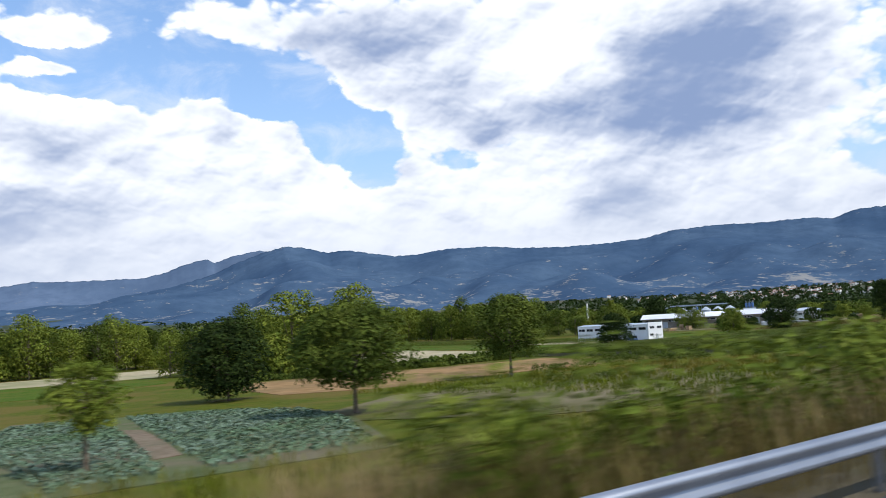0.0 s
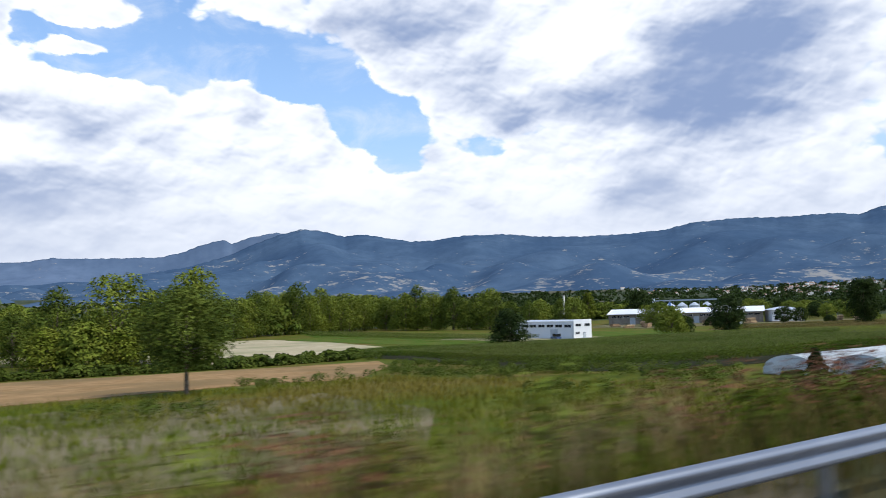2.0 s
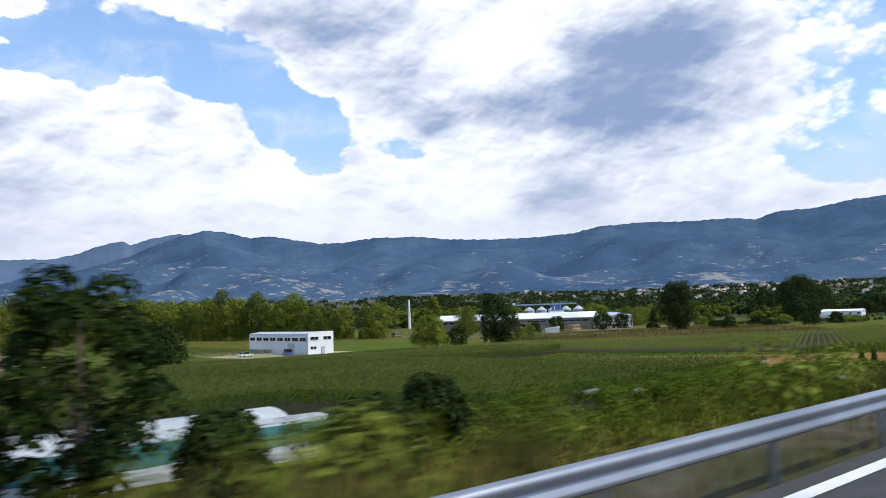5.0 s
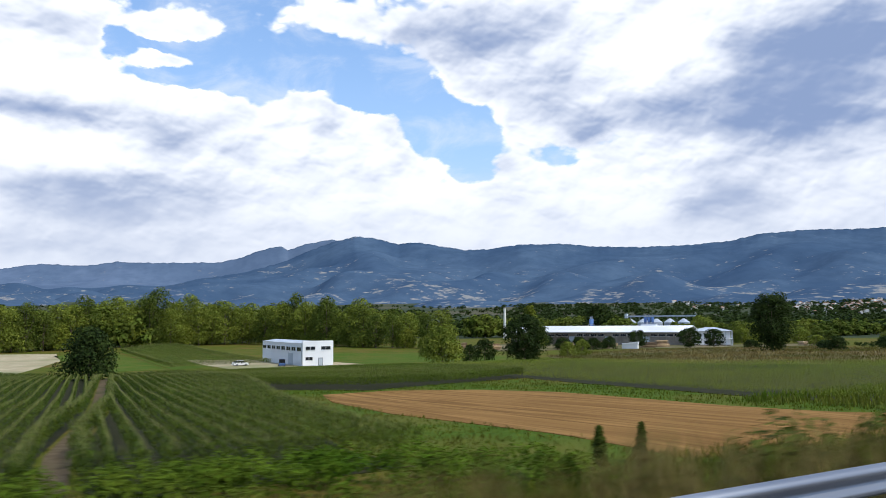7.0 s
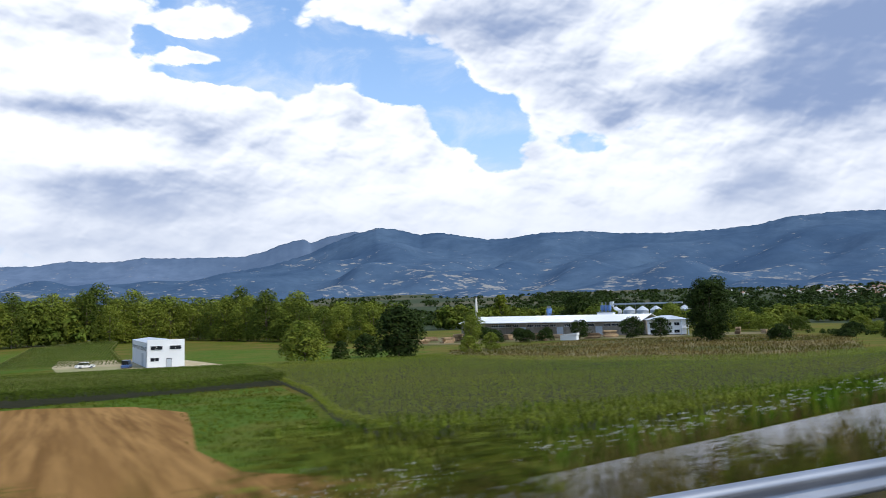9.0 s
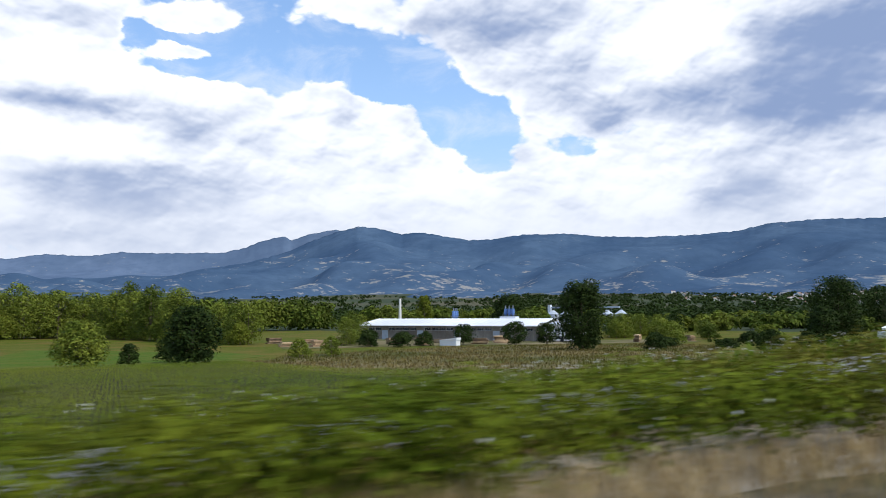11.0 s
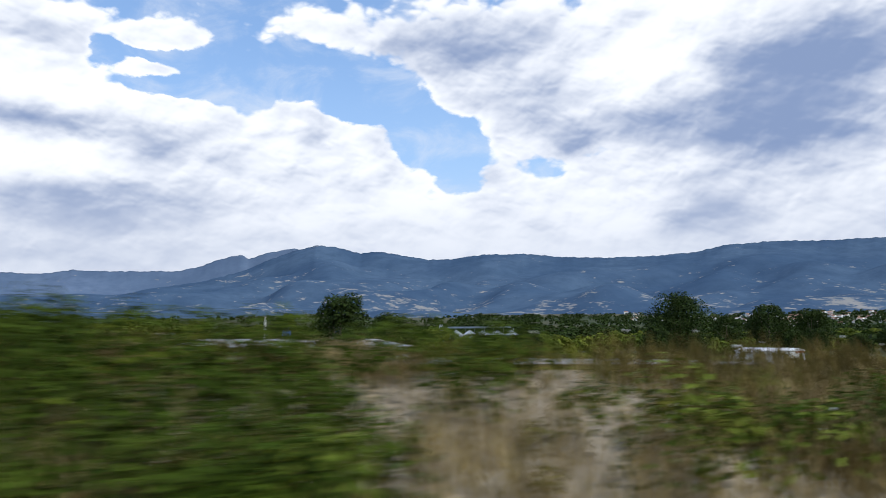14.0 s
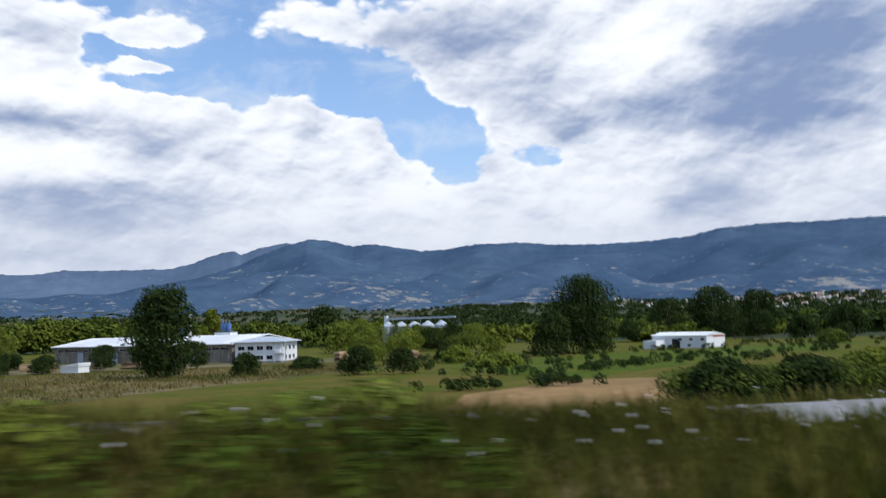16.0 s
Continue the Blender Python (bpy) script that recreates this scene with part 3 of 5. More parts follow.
def field(name, poly, mat, label, category="field", lift=0.06, step=2.0):
    """A sheet of ground cover over an outline, lying on the land."""
    bm = bmesh.new()
    f = bm.faces.new([bm.verts.new((x, y, 0)) for x, y in poly])
    x0, x1 = min(p[0] for p in poly), max(p[0] for p in poly)
    y0, y1 = min(p[1] for p in poly), max(p[1] for p in poly)
    for x in np.arange(x0 + step, x1, max(step, (x1 - x0) / 16)):
        bmesh.ops.bisect_plane(bm, geom=bm.verts[:] + bm.edges[:] + bm.faces[:], plane_co=(x, 0, 0), plane_no=(1, 0, 0))
    for y in np.arange(y0 + step, y1, max(step, (y1 - y0) / 16)):
        bmesh.ops.bisect_plane(bm, geom=bm.verts[:] + bm.edges[:] + bm.faces[:], plane_co=(0, y, 0), plane_no=(0, 1, 0))
    for v in bm.verts:
        v.co.z = float(ground_z(v.co.x, v.co.y)) + lift
    rim = bmesh.ops.extrude_edge_only(bm, edges=[e for e in bm.edges if e.is_boundary])
    for v in rim["geom"]:
        if isinstance(v, bmesh.types.BMVert):
            v.co.z -= 0.35
    bmesh.ops.recalc_face_normals(bm, faces=bm.faces)
    me = bpy.data.meshes.new(name)
    bm.to_mesh(me)
    bm.free()
    me.materials.append(mat)
    return tagged(new(name, me), label, category, kind="structure")


TAN_1 = [(207, 40), (206, 62), (208, 82), (212, 96), (222, 97), (232, 90), (235.5, 76), (233.5, 60), (231.5, 46), (232, 36), (238, 29), (234, 25), (218, 25), (206, 27)]
LUSH_1 = [(194, 22), (193.6, 40), (196, 56), (200, 78), (204, 97), (207, 113), (220, 99.5), (237, 105.5), (253, 109), (250, 87), (242, 54), (241, 42), (240, 30), (239, 24)]
TAN_2 = [(46, 104), (58, 95), (76, 97), (92, 98), (100, 91), (110, 104), (120, 117), (130, 138), (112, 137), (101, 142), (80, 146), (62, 152), (50, 130)]
PALE_1 = [(92, 172), (118, 168), (141, 166), (176, 204), (190, 280), (192, 350), (166, 366), (118, 296)]
field("grass_strip", LUSH_1, M["lush"], "bright green grass strip round the stubble", lift=0.05)
field("stubble_field", TAN_1, M["stubble"], "harvested tan cereal stubble field with tramlines", lift=0.09)
field("stubble_field", TAN_2, M["tan_soil"], "narrow tan harvested stubble field among trees")
field("mown_field", PALE_1, M["pale"], "pale dry mown field below the wood")
field("green_field", [(-30, 175), (30, 172), (58, 198), (62, 225), (30, 238), (-30, 250)], M["lush"], "small green field before the wood")
field("mown_field", [(-40, 262), (36, 240), (66, 236), (90, 280), (80, 300), (40, 290), (-40, 300)], M["pale"], "pale dusty strip along the foot of the wood")
field("garden_plot", [(4, 36), (22, 35), (26, 44), (32, 58), (35, 72), (32, 85), (22, 94), (12, 101), (6, 80)], M["garden"], "brown garden soil under rows of cabbages")
field("weedy_plot", [(33, 64), (29.5, 52), (36, 38), (44, 32), (70, 28), (82, 45), (86, 72), (66, 80), (48, 77)], M["weedy"], "weedy dry garden plot with pale bare patches")
field("grass_meadow", [(264, 186), (300, 184), (330, 215), (318, 255), (270, 300), (258, 240)], M["lush"], "light green meadow beside the white hall")
field("grass_meadow", [(192, 206), (211, 206), (213, 270), (214, 350), (190, 330)], M["lush"], "green meadow beside the far maize")
field("yard", [(225, 200), (262, 194), (264, 200), (258, 245), (226, 262), (224, 225)], M["pale"], "pale gravel yard round the white hall", "yard", 0.05)
field("dry_meadow", [(313, 176), (318, 122), (339, 93), (372, 100), (470, 176), (474, 212), (400, 236), (335, 212)], M["dry_field"], "dry pale weedy meadow before the factory")
field("green_field", [(456, 88), (520, 110), (640, 150), (600, 168), (520, 176), (470, 150)], M["lush"], "green crop field towards the shed")
field("stubble_field", [(408, 44), (432, 42), (462, 72), (452, 84), (428, 72)], M["tan_soil"], "small tan bare field behind the slip road")
field("yard", [(345, 255), (384, 252), (440, 236), (500, 218), (520, 246), (470, 262), (400, 335), (360, 320)], M["weedy"], "dusty yard in front of the long factory hall", "yard", lift=0.10)


def maize(name, poly, label, seed, row=0.80, gap=0.34, tall=2.3, leaves=5, direction=85.0, lift=0.0, fade=None, leaf="corn"):
    """Rows of maize plants over an outline: arched leaves round a stalk, with a tassel on top."""
    rng = np.random.default_rng(seed)
    a = radians(direction)
    along, across = np.array([math.cos(a), math.sin(a)]), np.array([math.sin(a), -math.cos(a)])
    p = np.array(poly)
    ua, uc = p @ along, p @ across
    s, c = np.meshgrid(np.arange(ua.min(), ua.max(), gap), np.arange(uc.min(), uc.max(), row), indexing="ij")
    s, c = s.ravel() + rng.uniform(-0.3, 0.3, s.size) * gap, c.ravel() + rng.normal(0, 0.035, c.size)
    x, y = s * along[0] + c * across[0], s * along[1] + c * across[1]
    ok = inside(poly, x, y) & (rng.random(x.size) > 0.03)
    x, y = x[ok], y[ok]
    for (xa, ya), (xb, yb) in zip(poly, poly[1:] + poly[:1]):      # the closed front of the outer rows
        m = int(math.hypot(xb - xa, yb - ya) / 0.28)
        u = np.tile(np.linspace(0, 1, m), 2)
        x = np.append(x, xa + (xb - xa) * u + rng.normal(0, 0.22, 2 * m))
        y = np.append(y, ya + (yb - ya) * u + rng.normal(0, 0.22, 2 * m))
    n = len(x)
    z = ground_z(x, y) + lift
    wave = 1 + 0.06 * np.sin(x * 0.11 + 2 * np.sin(y * 0.05)) * np.sin(y * 0.09)
    h = tall * wave * rng.uniform(0.98, 1.02, n)
    if fade:
        h = h * np.interp(y, [fade[0], fade[1]], [1.0, fade[2]])
    at = np.stack([x, y, z], -1)
    vs, fs, ms = [], [], []
    count = 0
    for k in range(leaves):
        turn = a + math.pi / 2 + (k % 2) * math.pi + rng.normal(0, 0.6, n)
        dirs = np.stack([np.cos(turn), np.sin(turn), 0 * turn], -1)
        sidew = np.stack([-np.sin(turn), np.cos(turn), 0 * turn], -1) * (0.055 * tall / 2.3 * rng.uniform(0.8, 1.3, n))[:, None]
        root = at + np.array([0, 0, 1.0]) * (h * (0.34 + 0.52 * k / leaves))[:, None]
        reach = (tall * rng.uniform(0.075, 0.115, n))[:, None]
        up = np.array([0, 0, 1.0]) * (tall * rng.uniform(0.10, 0.16, n))[:, None]
        mid = root + dirs * reach * 0.55 + up
        tip = root + dirs * reach * 1.15 + up * rng.uniform(-0.4, 0.9, n)[:, None]
        v = np.stack([root - sidew * 0.5, root + sidew * 0.5, mid + sidew, mid - sidew, tip], 1).reshape(-1, 3)
        b = count + np.arange(n)[:, None] * 5
        vs.append(v)
        fs.append(np.concatenate([b + [0, 2, 3], b + [3, 2, 4]]))
        ms.append(np.zeros(2 * n, int))
        count += 5 * n
    # tassel: two crossed slivers
    for k in range(2):
        t = rng.uniform(0, math.pi, n)
        w = np.stack([np.cos(t), np.sin(t), 0 * t], -1) * 0.045
        low = at + np.array([0, 0, 1.0]) * (h * 0.82)[:, None]
        topv = at + np.array([0, 0, 1.0]) * (h * 1.02)[:, None]
        v = np.stack([low - w * 0.2, low + w * 0.2, topv + w], 1).reshape(-1, 3)
        vs.append(v)
        fs.append(count + np.arange(n)[:, None] * 3 + [0, 1, 2])
        ms.append(np.ones(n, int))
        count += 3 * n
    ob = mesh_object(name, np.concatenate(vs), np.concatenate(fs), [M[leaf], M["tassel"]], None, np.concatenate(ms))
    return tagged(ob, label, "maize field", kind="stuff")


C0 = [(120, 67), (124, 58.5), (129, 56), (158, 51), (159, 32), (176.2, 31.5), (177.4, 50), (182.6, 86), (191.8, 171), (172, 200), (141, 182), (137, 152), (134, 130), (128, 105), (124, 84)]
C1 = [(178.6, 32.5), (193.6, 33), (193.2, 40), (195.6, 55), (199.5, 77), (204, 97), (207, 113), (209.5, 164), (209, 178), (194.2, 171), (185, 86), (179.6, 50)]
C2 = [(212, 206), (240, 214), (243, 300), (252, 400), (250, 455), (217, 356)]
C3 = [(208, 114), (220, 100.5), (237, 101), (254, 110), (262, 174), (244, 176), (211, 174)]
C4 = [(254, 109), (251, 87), (243, 54), (242, 42), (248, 38), (258, 36.5), (300, 50), (345, 72), (382, 96), (338, 92), (316, 120), (311, 178), (263, 174)]
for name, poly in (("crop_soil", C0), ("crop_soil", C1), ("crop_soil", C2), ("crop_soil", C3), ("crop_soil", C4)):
    # Sheets with the rows' shade painted in; C2 has plain grass colour.
    field(name, poly, M["lush" if poly is C2 else "cornsoil"], "ground under the maize; the dark soil has the rows' shade painted in", "soil", 0.04)
maize("maize_field", C0, "broad field of green tasselled maize in rows", 1, row=1.3, gap=0.26, leaves=5, direction=85.6, fade=(130, 180, 0.5))
maize("maize_field", C1, "strip of green maize rows beside a dirt track", 2, row=1.3, gap=0.21, leaves=5, direction=85.6, fade=(130, 176, 0.5))
maize("maize_field", C2, "distant maize field beside the white hall", 3, row=0.9, gap=0.75, leaves=4, tall=2.0)
maize("maize_field", C3, "dense dark green maize in front of the white hall", 4, row=0.85, gap=0.45, leaves=5, direction=4.0, fade=(122, 172, 0.45))
maize("maize_field", C4, "low wavy field of young green maize", 5, row=1.0, gap=0.55, tall=1.35, leaves=5, direction=24.0, fade=(120, 175, 0.7), leaf="young_corn")
field("dirt_track", [(176.2, 26), (177.5, 26), (179.3, 50), (184.6, 86), (193.9, 172), (192.2, 172), (183.0, 86), (177.8, 50)], M["track"], "narrow brown dirt track between maize blocks", "track", 0.09)


# ---------------------------------------------------------------- trees
def leaf_cloud(centres, radii, per, size, rng, flat=1.0, droop=0.0):
    """Small folded leaf sprays set over the outsides of many clumps."""
    n = len(centres) * per
    c = np.repeat(centres, per, 0)
    r = np.repeat(radii, per)
    d = rng.normal(size=(n, 3))
    d /= np.linalg.norm(d, axis=1, keepdims=True)
    d[:, 2] = np.where(d[:, 2] < -0.35, -d[:, 2], d[:, 2])
    p = c + d * (r * rng.uniform(0.70, 1.06, n))[:, None] * [1, 1, flat]
    nrm = d + rng.normal(0, 0.30, (n, 3)) + [0, 0, 0.25]
    nrm /= np.linalg.norm(nrm, axis=1, keepdims=True)
    t = np.cross(nrm, rng.normal(size=(n, 3)))
    t /= np.linalg.norm(t, axis=1, keepdims=True)
    b = np.cross(nrm, t)
    s = (size * rng.uniform(0.6, 1.4, n))[:, None]
    v = np.stack([p - t * s, p - b * s * 0.55 + nrm * s * 0.18, p + t * s - [0, 0, droop], p + b * s * 0.55 + nrm * s * 0.18], 1).reshape(-1, 3)
    f = np.arange(n)[:, None] * 4
    return v, np.concatenate([f + [0, 1, 2], f + [0, 2, 3]])


def limb(p0, p1, r0, r1, sides=6):
    p0, p1 = Vector(p0), Vector(p1)
    q = (p1 - p0).to_track_quat("Z", "Y")
    ring = [q @ Vector((math.cos(2 * math.pi * i / sides), math.sin(2 * math.pi * i / sides), 0)) for i in range(sides)]
    v = [p0 + r * r0 for r in ring] + [p1 + r * r1 for r in ring]
    f = [(i, (i + 1) % sides, sides + (i + 1) % sides, sides + i) for i in range(sides)]
    return [tuple(a) for a in v], f


def tree(name, x, y, tall, wide, mat, label, seed, bare=0.22, clumps=42, per=46, leaf=0.30, shape="round", lean=0.0, category="tree", group="", lobe=1.0):
    """A tapered trunk with limbs, and a crown of leaf sprays on many clumps."""
    rng = np.random.default_rng(seed)
    top = thing(name, x, y, None, rng.uniform(0, 360), label, category, group)
    crown_low, crown_high = tall * bare, tall
    cs, rs = [], []
    for k in range(clumps):
        u = (k + rng.uniform(0, 1)) / clumps
        if shape == "round":
            prof = math.sin(math.pi * min(1, 0.10 + 0.86 * u)) ** 0.6
        elif shape == "tall":
            prof = min(1.0, 2.2 * u + 0.35) * (1 - max(0, u - 0.55) * 1.5) ** 0.7
        elif shape == "cone":
            prof = (1.02 - u) ** 0.9
        else:
            prof = math.sqrt(max(0.05, 1 - u * u))
        ang = k * 2.39996 + rng.normal(0, 0.5)
        out = wide / 2 * prof * math.sqrt(rng.uniform(0.25, 1.0)) * (0.82 - 0.28 * (lobe - 1))
        cs.append((math.cos(ang) * out + lean * u * tall, math.sin(ang) * out, crown_low + (crown_high - crown_low) * (0.06 + 0.86 * u)))
        rs.append(lobe * wide * rng.uniform(0.11, 0.19) * (0.85 if shape == "cone" else 1.0) * (0.75 + 0.4 * prof))
    cs, rs = np.array(cs), np.array(rs)
    v, f = leaf_cloud(cs, rs, per, leaf, rng, 0.8, leaf * 0.2)
    mesh_object("crown", v, f, mat, top)
    r0 = 0.018 * tall + 0.05
    tv, tf = [], []
    pts = [(0, 0, -0.2), (0.05 * lean, 0.02, tall * bare * 0.7), (lean * tall * 0.4, 0.0, tall * 0.55), (lean * tall * 0.8, 0, tall * 0.85)]
    rad = [r0 * 1.25, r0 * 0.85, r0 * 0.5, r0 * 0.12]
    segs = [(pts[i], pts[i + 1], rad[i], rad[i + 1]) for i in range(3)]
    for i in range(0, clumps, max(1, clumps // 12)):
        w = rng.uniform(0.3, 0.75)
        root = Vector(pts[1]).lerp(Vector(pts[2]), w)
        segs.append((root, Vector(cs[i]), r0 * 0.36, r0 * 0.08))
    for p0, p1, a, b in segs:
        lv, lf = limb(p0, p1, a, b)
        tf += [tuple(i + len(tv) for i in q) for q in lf]
        tv += lv
    mesh_object("trunk", tv, tf, M["bark"], top, None, True)
    return top


tree("tree", 77.5, 90, 12.2, 13.0, M["leaf_wood"], "free-standing broadleaf walnut tree with a rounded crown", 11, 0.20, 60, 190, 0.20, lobe=1.0)
tree("tree", 38.5, 104, 11.0, 12.0, M["leaf_dark"], "dense dark broadleaf tree at the field edge", 12, 0.02, 64, 190, 0.22, lobe=1.0)
tree("tree", 33, 59, 9.2, 11.0, M["leaf_wood"], "open broadleaf tree with a forked trunk above cabbages", 13, 0.22, 64, 200, 0.17, lobe=0.95)
tree("tree", 8.7, 44.5, 5.8, 4.4, M["leaf_mid"], "slim young tree in the vegetable plot", 14, 0.32, 34, 90, 0.13)
tree("tree", 189.6, 168.5, 10.0, 12.0, M["leaf_dark"], "dark rounded tree standing at the end of the track", 15, 0.0, 50, 130, 0.28, "dome", lobe=1.3)
tree("tree", 302, 178, 13.2, 13.0, M["leaf_dark"], "dark spreading tree at the edge of the maize", 16, 0.0, 56, 130, 0.33, lobe=1.25)
tree("tree", 280, 186, 9.8, 12.5, M["leaf_mid"], "light green bushy willow tree by the meadow", 17, 0.0, 50, 130, 0.30, "dome", lobe=1.25)
tree("tree", 417, 186, 21.0, 16.0, M["leaf_dark"], "tall dense dark poplar by the factory", 18, -0.02, 70, 170, 0.36, "tall", lobe=1.25)
tree("tree", 550, 195, 24.0, 25.0, M["leaf_dark"], "large dark spreading oak in the fields", 19, -0.02, 46, 260, 0.42, lobe=1.5)
tree("tree", 531, 188, 13.0, 14.0, M["leaf_dark"], "lower dark tree beside the large oak", 20, 0.0, 44, 110, 0.4, "dome", lobe=1.3)
tree("tree", 556.5, 445, 23.0, 24.0, M["leaf_dark"], "big dark rounded tree beyond the office", 21, 0.05, 44, 90, 0.8, lobe=1.4)
tree("tree", 488, 436, 24.0, 11.0, M["leaf_light"], "tall yellow-green poplar behind the factory", 22, 0.05, 44, 80, 0.6, "tall", lobe=1.2)


def wood(rows, far_rows, seed):
    """A belt of mixed woodland: a few trees built once, then copied along its line; the rows behind as one mass."""
    rng = np.random.default_rng(seed)
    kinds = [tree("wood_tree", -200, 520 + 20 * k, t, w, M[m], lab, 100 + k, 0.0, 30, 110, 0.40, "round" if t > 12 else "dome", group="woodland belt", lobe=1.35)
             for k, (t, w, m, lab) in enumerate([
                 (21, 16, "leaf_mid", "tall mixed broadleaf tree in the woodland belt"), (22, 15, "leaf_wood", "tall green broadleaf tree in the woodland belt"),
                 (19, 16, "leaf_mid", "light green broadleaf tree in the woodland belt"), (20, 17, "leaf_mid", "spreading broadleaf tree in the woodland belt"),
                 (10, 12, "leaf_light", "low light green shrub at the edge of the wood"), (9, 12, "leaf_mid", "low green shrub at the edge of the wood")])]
    used = [False] * len(kinds)
    for x0, y0, x1, y1, deep, small, height in rows:
        length = math.hypot(x1 - x0, y1 - y0)
        steps = max(2, int(length / 8.2))
        for r in range(deep):
            for i in range(steps):
                u = (i + 0.5 * r + rng.uniform(-0.25, 0.25)) / steps
                k = rng.integers(4, 6) if (r == 0 and rng.random() < small) else rng.integers(0, 4)
                off = 9.0 * r + rng.uniform(-2, 2)
                x, y = x0 + (x1 - x0) * u + 0.25 * off, y0 + (y1 - y0) * u + off
                s = rng.uniform(0.76, 1.12) * height
                at = pose(x, y, float(ground_z(x, y)) - 0.2, 0, 0, rng.uniform(0, 360))
                if used[k]:
                    copy_thing(kinds[k], at @ Matrix.Diagonal((s, s, s * rng.uniform(0.94, 1.08), 1)))
                else:
                    kinds[k].matrix_basis, used[k] = at, True
    cs, rs = [], []
    for x0, y0, x1, y1, deep, height in far_rows:
        steps = int(math.hypot(x1 - x0, y1 - y0) / 3.0)
        for i in range(steps * deep):
            u = rng.random()
            x, y = x0 + (x1 - x0) * u + rng.uniform(-3, 3), y0 + (y1 - y0) * u + rng.uniform(0, 9 * deep)
            rise = height * (0.82 + 0.18 * math.sin(x * 0.21) * math.sin(y * 0.17 + x * 0.05))
            for k in range(5):
                w = rng.uniform(0.1, 0.84)
                cs.append((x + rng.normal(0, 4.0) * (1.1 - w), y + rng.normal(0, 4.0) * (1.1 - w), float(ground_z(x, y)) + rise * w))
                rs.append(rng.uniform(3.0, 5.2) * height / 18)
    v, f = leaf_cloud(np.array(cs), np.array(rs), 34, 1.3, rng, 0.9)
    tagged(mesh_object("far_wood", v, f, M["leaf_far"]), "farther green woodland behind the factory and fields", "woodland", kind="stuff")


wood([(-120, 322, 40, 300, 2, 0.3, 1.0), (40, 300, 82, 312, 2, 0.3, 1.0), (74, 196, 112, 182, 2, 1.0, 1.05), (66, 228, 114, 202, 2, 0.0, 0.74), (84, 312, 150, 345, 2, 0.6, 0.7),
      (150, 360, 215, 420, 2, 0.3, 1.12), (215, 430, 300, 445, 2, 0.2, 1.25), (300, 430, 330, 345, 2, 0.4, 1.1), (322, 340, 345, 292, 2, 0.9, 0.8),
      (502, 270, 600, 330, 2, 0.6, 0.50), (372, 268, 392, 300, 1, 0.0, 0.55)],
     [(-120, 345, 90, 330, 1, 19), (160, 385, 300, 470, 1, 20), (300, 470, 470, 560, 2, 24), (470, 480, 640, 520, 2, 17), (530, 398, 588, 446, 1, 15), (600, 410, 660, 400, 1, 11), (600, 335, 760, 345, 1, 11),
      (640, 262, 820, 285, 1, 9), (700, 400, 900, 420, 1, 13), (860, 330, 1200, 380, 1, 14)], 5)


# ---------------------------------------------------------------- buildings
def window(parent, x, y, z, w, h, turn=0.0, bars=1, name="window"):
    """A recessed dark pane with a white frame; local x runs along the wall, -y is outwards."""
    bm = box(w, 0.06, h, (0, 0.02, 0))
    ob = part(name, bm, M["glass"], parent, "dark glazed window band" if w > 2 else "dark glazed window")
    ob.matrix_basis = pose(x, y, z, 0, 0, turn)
    t = 0.07
    fm = box(w + 2 * t, 0.16, t, (0, 0, h))
    box(w + 2 * t, 0.20, t, (0, 0, -t), bm=fm)
    for s in (-1, 1):
        box(t, 0.16, h, (s * (w + t) / 2, 0, 0), bm=fm)
    for i in range(1, bars):
        box(0.05, 0.12, h, (-w / 2 + w * i / bars, 0, 0), bm=fm)
    part("window_frame", fm, M["wall_white"], ob)
    return ob


def white_hall():
    top = thing("industrial_hall", 249.1, 219.5, -8.55, 0, "white two-storey hall with window bands and flat front parapet", "building")
    w, l, h = 8.7, 38.0, 6.3
    part("wall", box(w, l, h, (0, 0, 0)), M["panel"], top, "white sheet-metal walls")
    fm = box(w + 0.06, 0.35, 6.95, (0, -l / 2 - 0.18, 0))
    part("front_wall", fm, M["wall_white"], top, "white rendered front wall with parapet")
    part("roof", prism([(-w / 2 - 0.25, h), (w / 2 + 0.25, h), (0, h + 0.55)], l + 0.2, None), M["roof_grey"], top, "grey-blue low metal roof").matrix_basis = pose(0, -l / 2 + 0.02, 0.01)
    for i in range(8):
        window(top, -w / 2 - 0.03, -l / 2 + 2.7 + i * 4.7, 4.15, 3.6, 1.0, -90, 2)
    yf = -l / 2 - 0.36
    window(top, -2.2, yf, 4.5, 2.7, 0.9, 0, 2)
    window(top, 2.2, yf, 4.5, 2.7, 0.9, 0, 2)
    window(top, -2.6, yf, 1.7, 2.0, 0.85, 0, 2)
    d = part("door", box(1.1, 0.10, 2.15, (0.7, yf - 0.02, 0.05)), M["roof_grey"], top, "pale grey metal door")
    part("door_frame", box(1.3, 0.06, 2.28, (0.7, yf + 0.01, 0.05)), M["glass"], d)
    part("roller_door", box(0.10, 4.0, 3.4, (-w / 2 - 0.04, -9, 0.05)), M["roof_grey"], top, "grey sectional gate")
    for s in (-1, 1):
        part("downpipe", tube(0.06, 0.06, h, (s * (w / 2 + 0.08), -l / 2 + 0.4, 0), 8), M["roof_grey"], top)
    return top


white_hall()


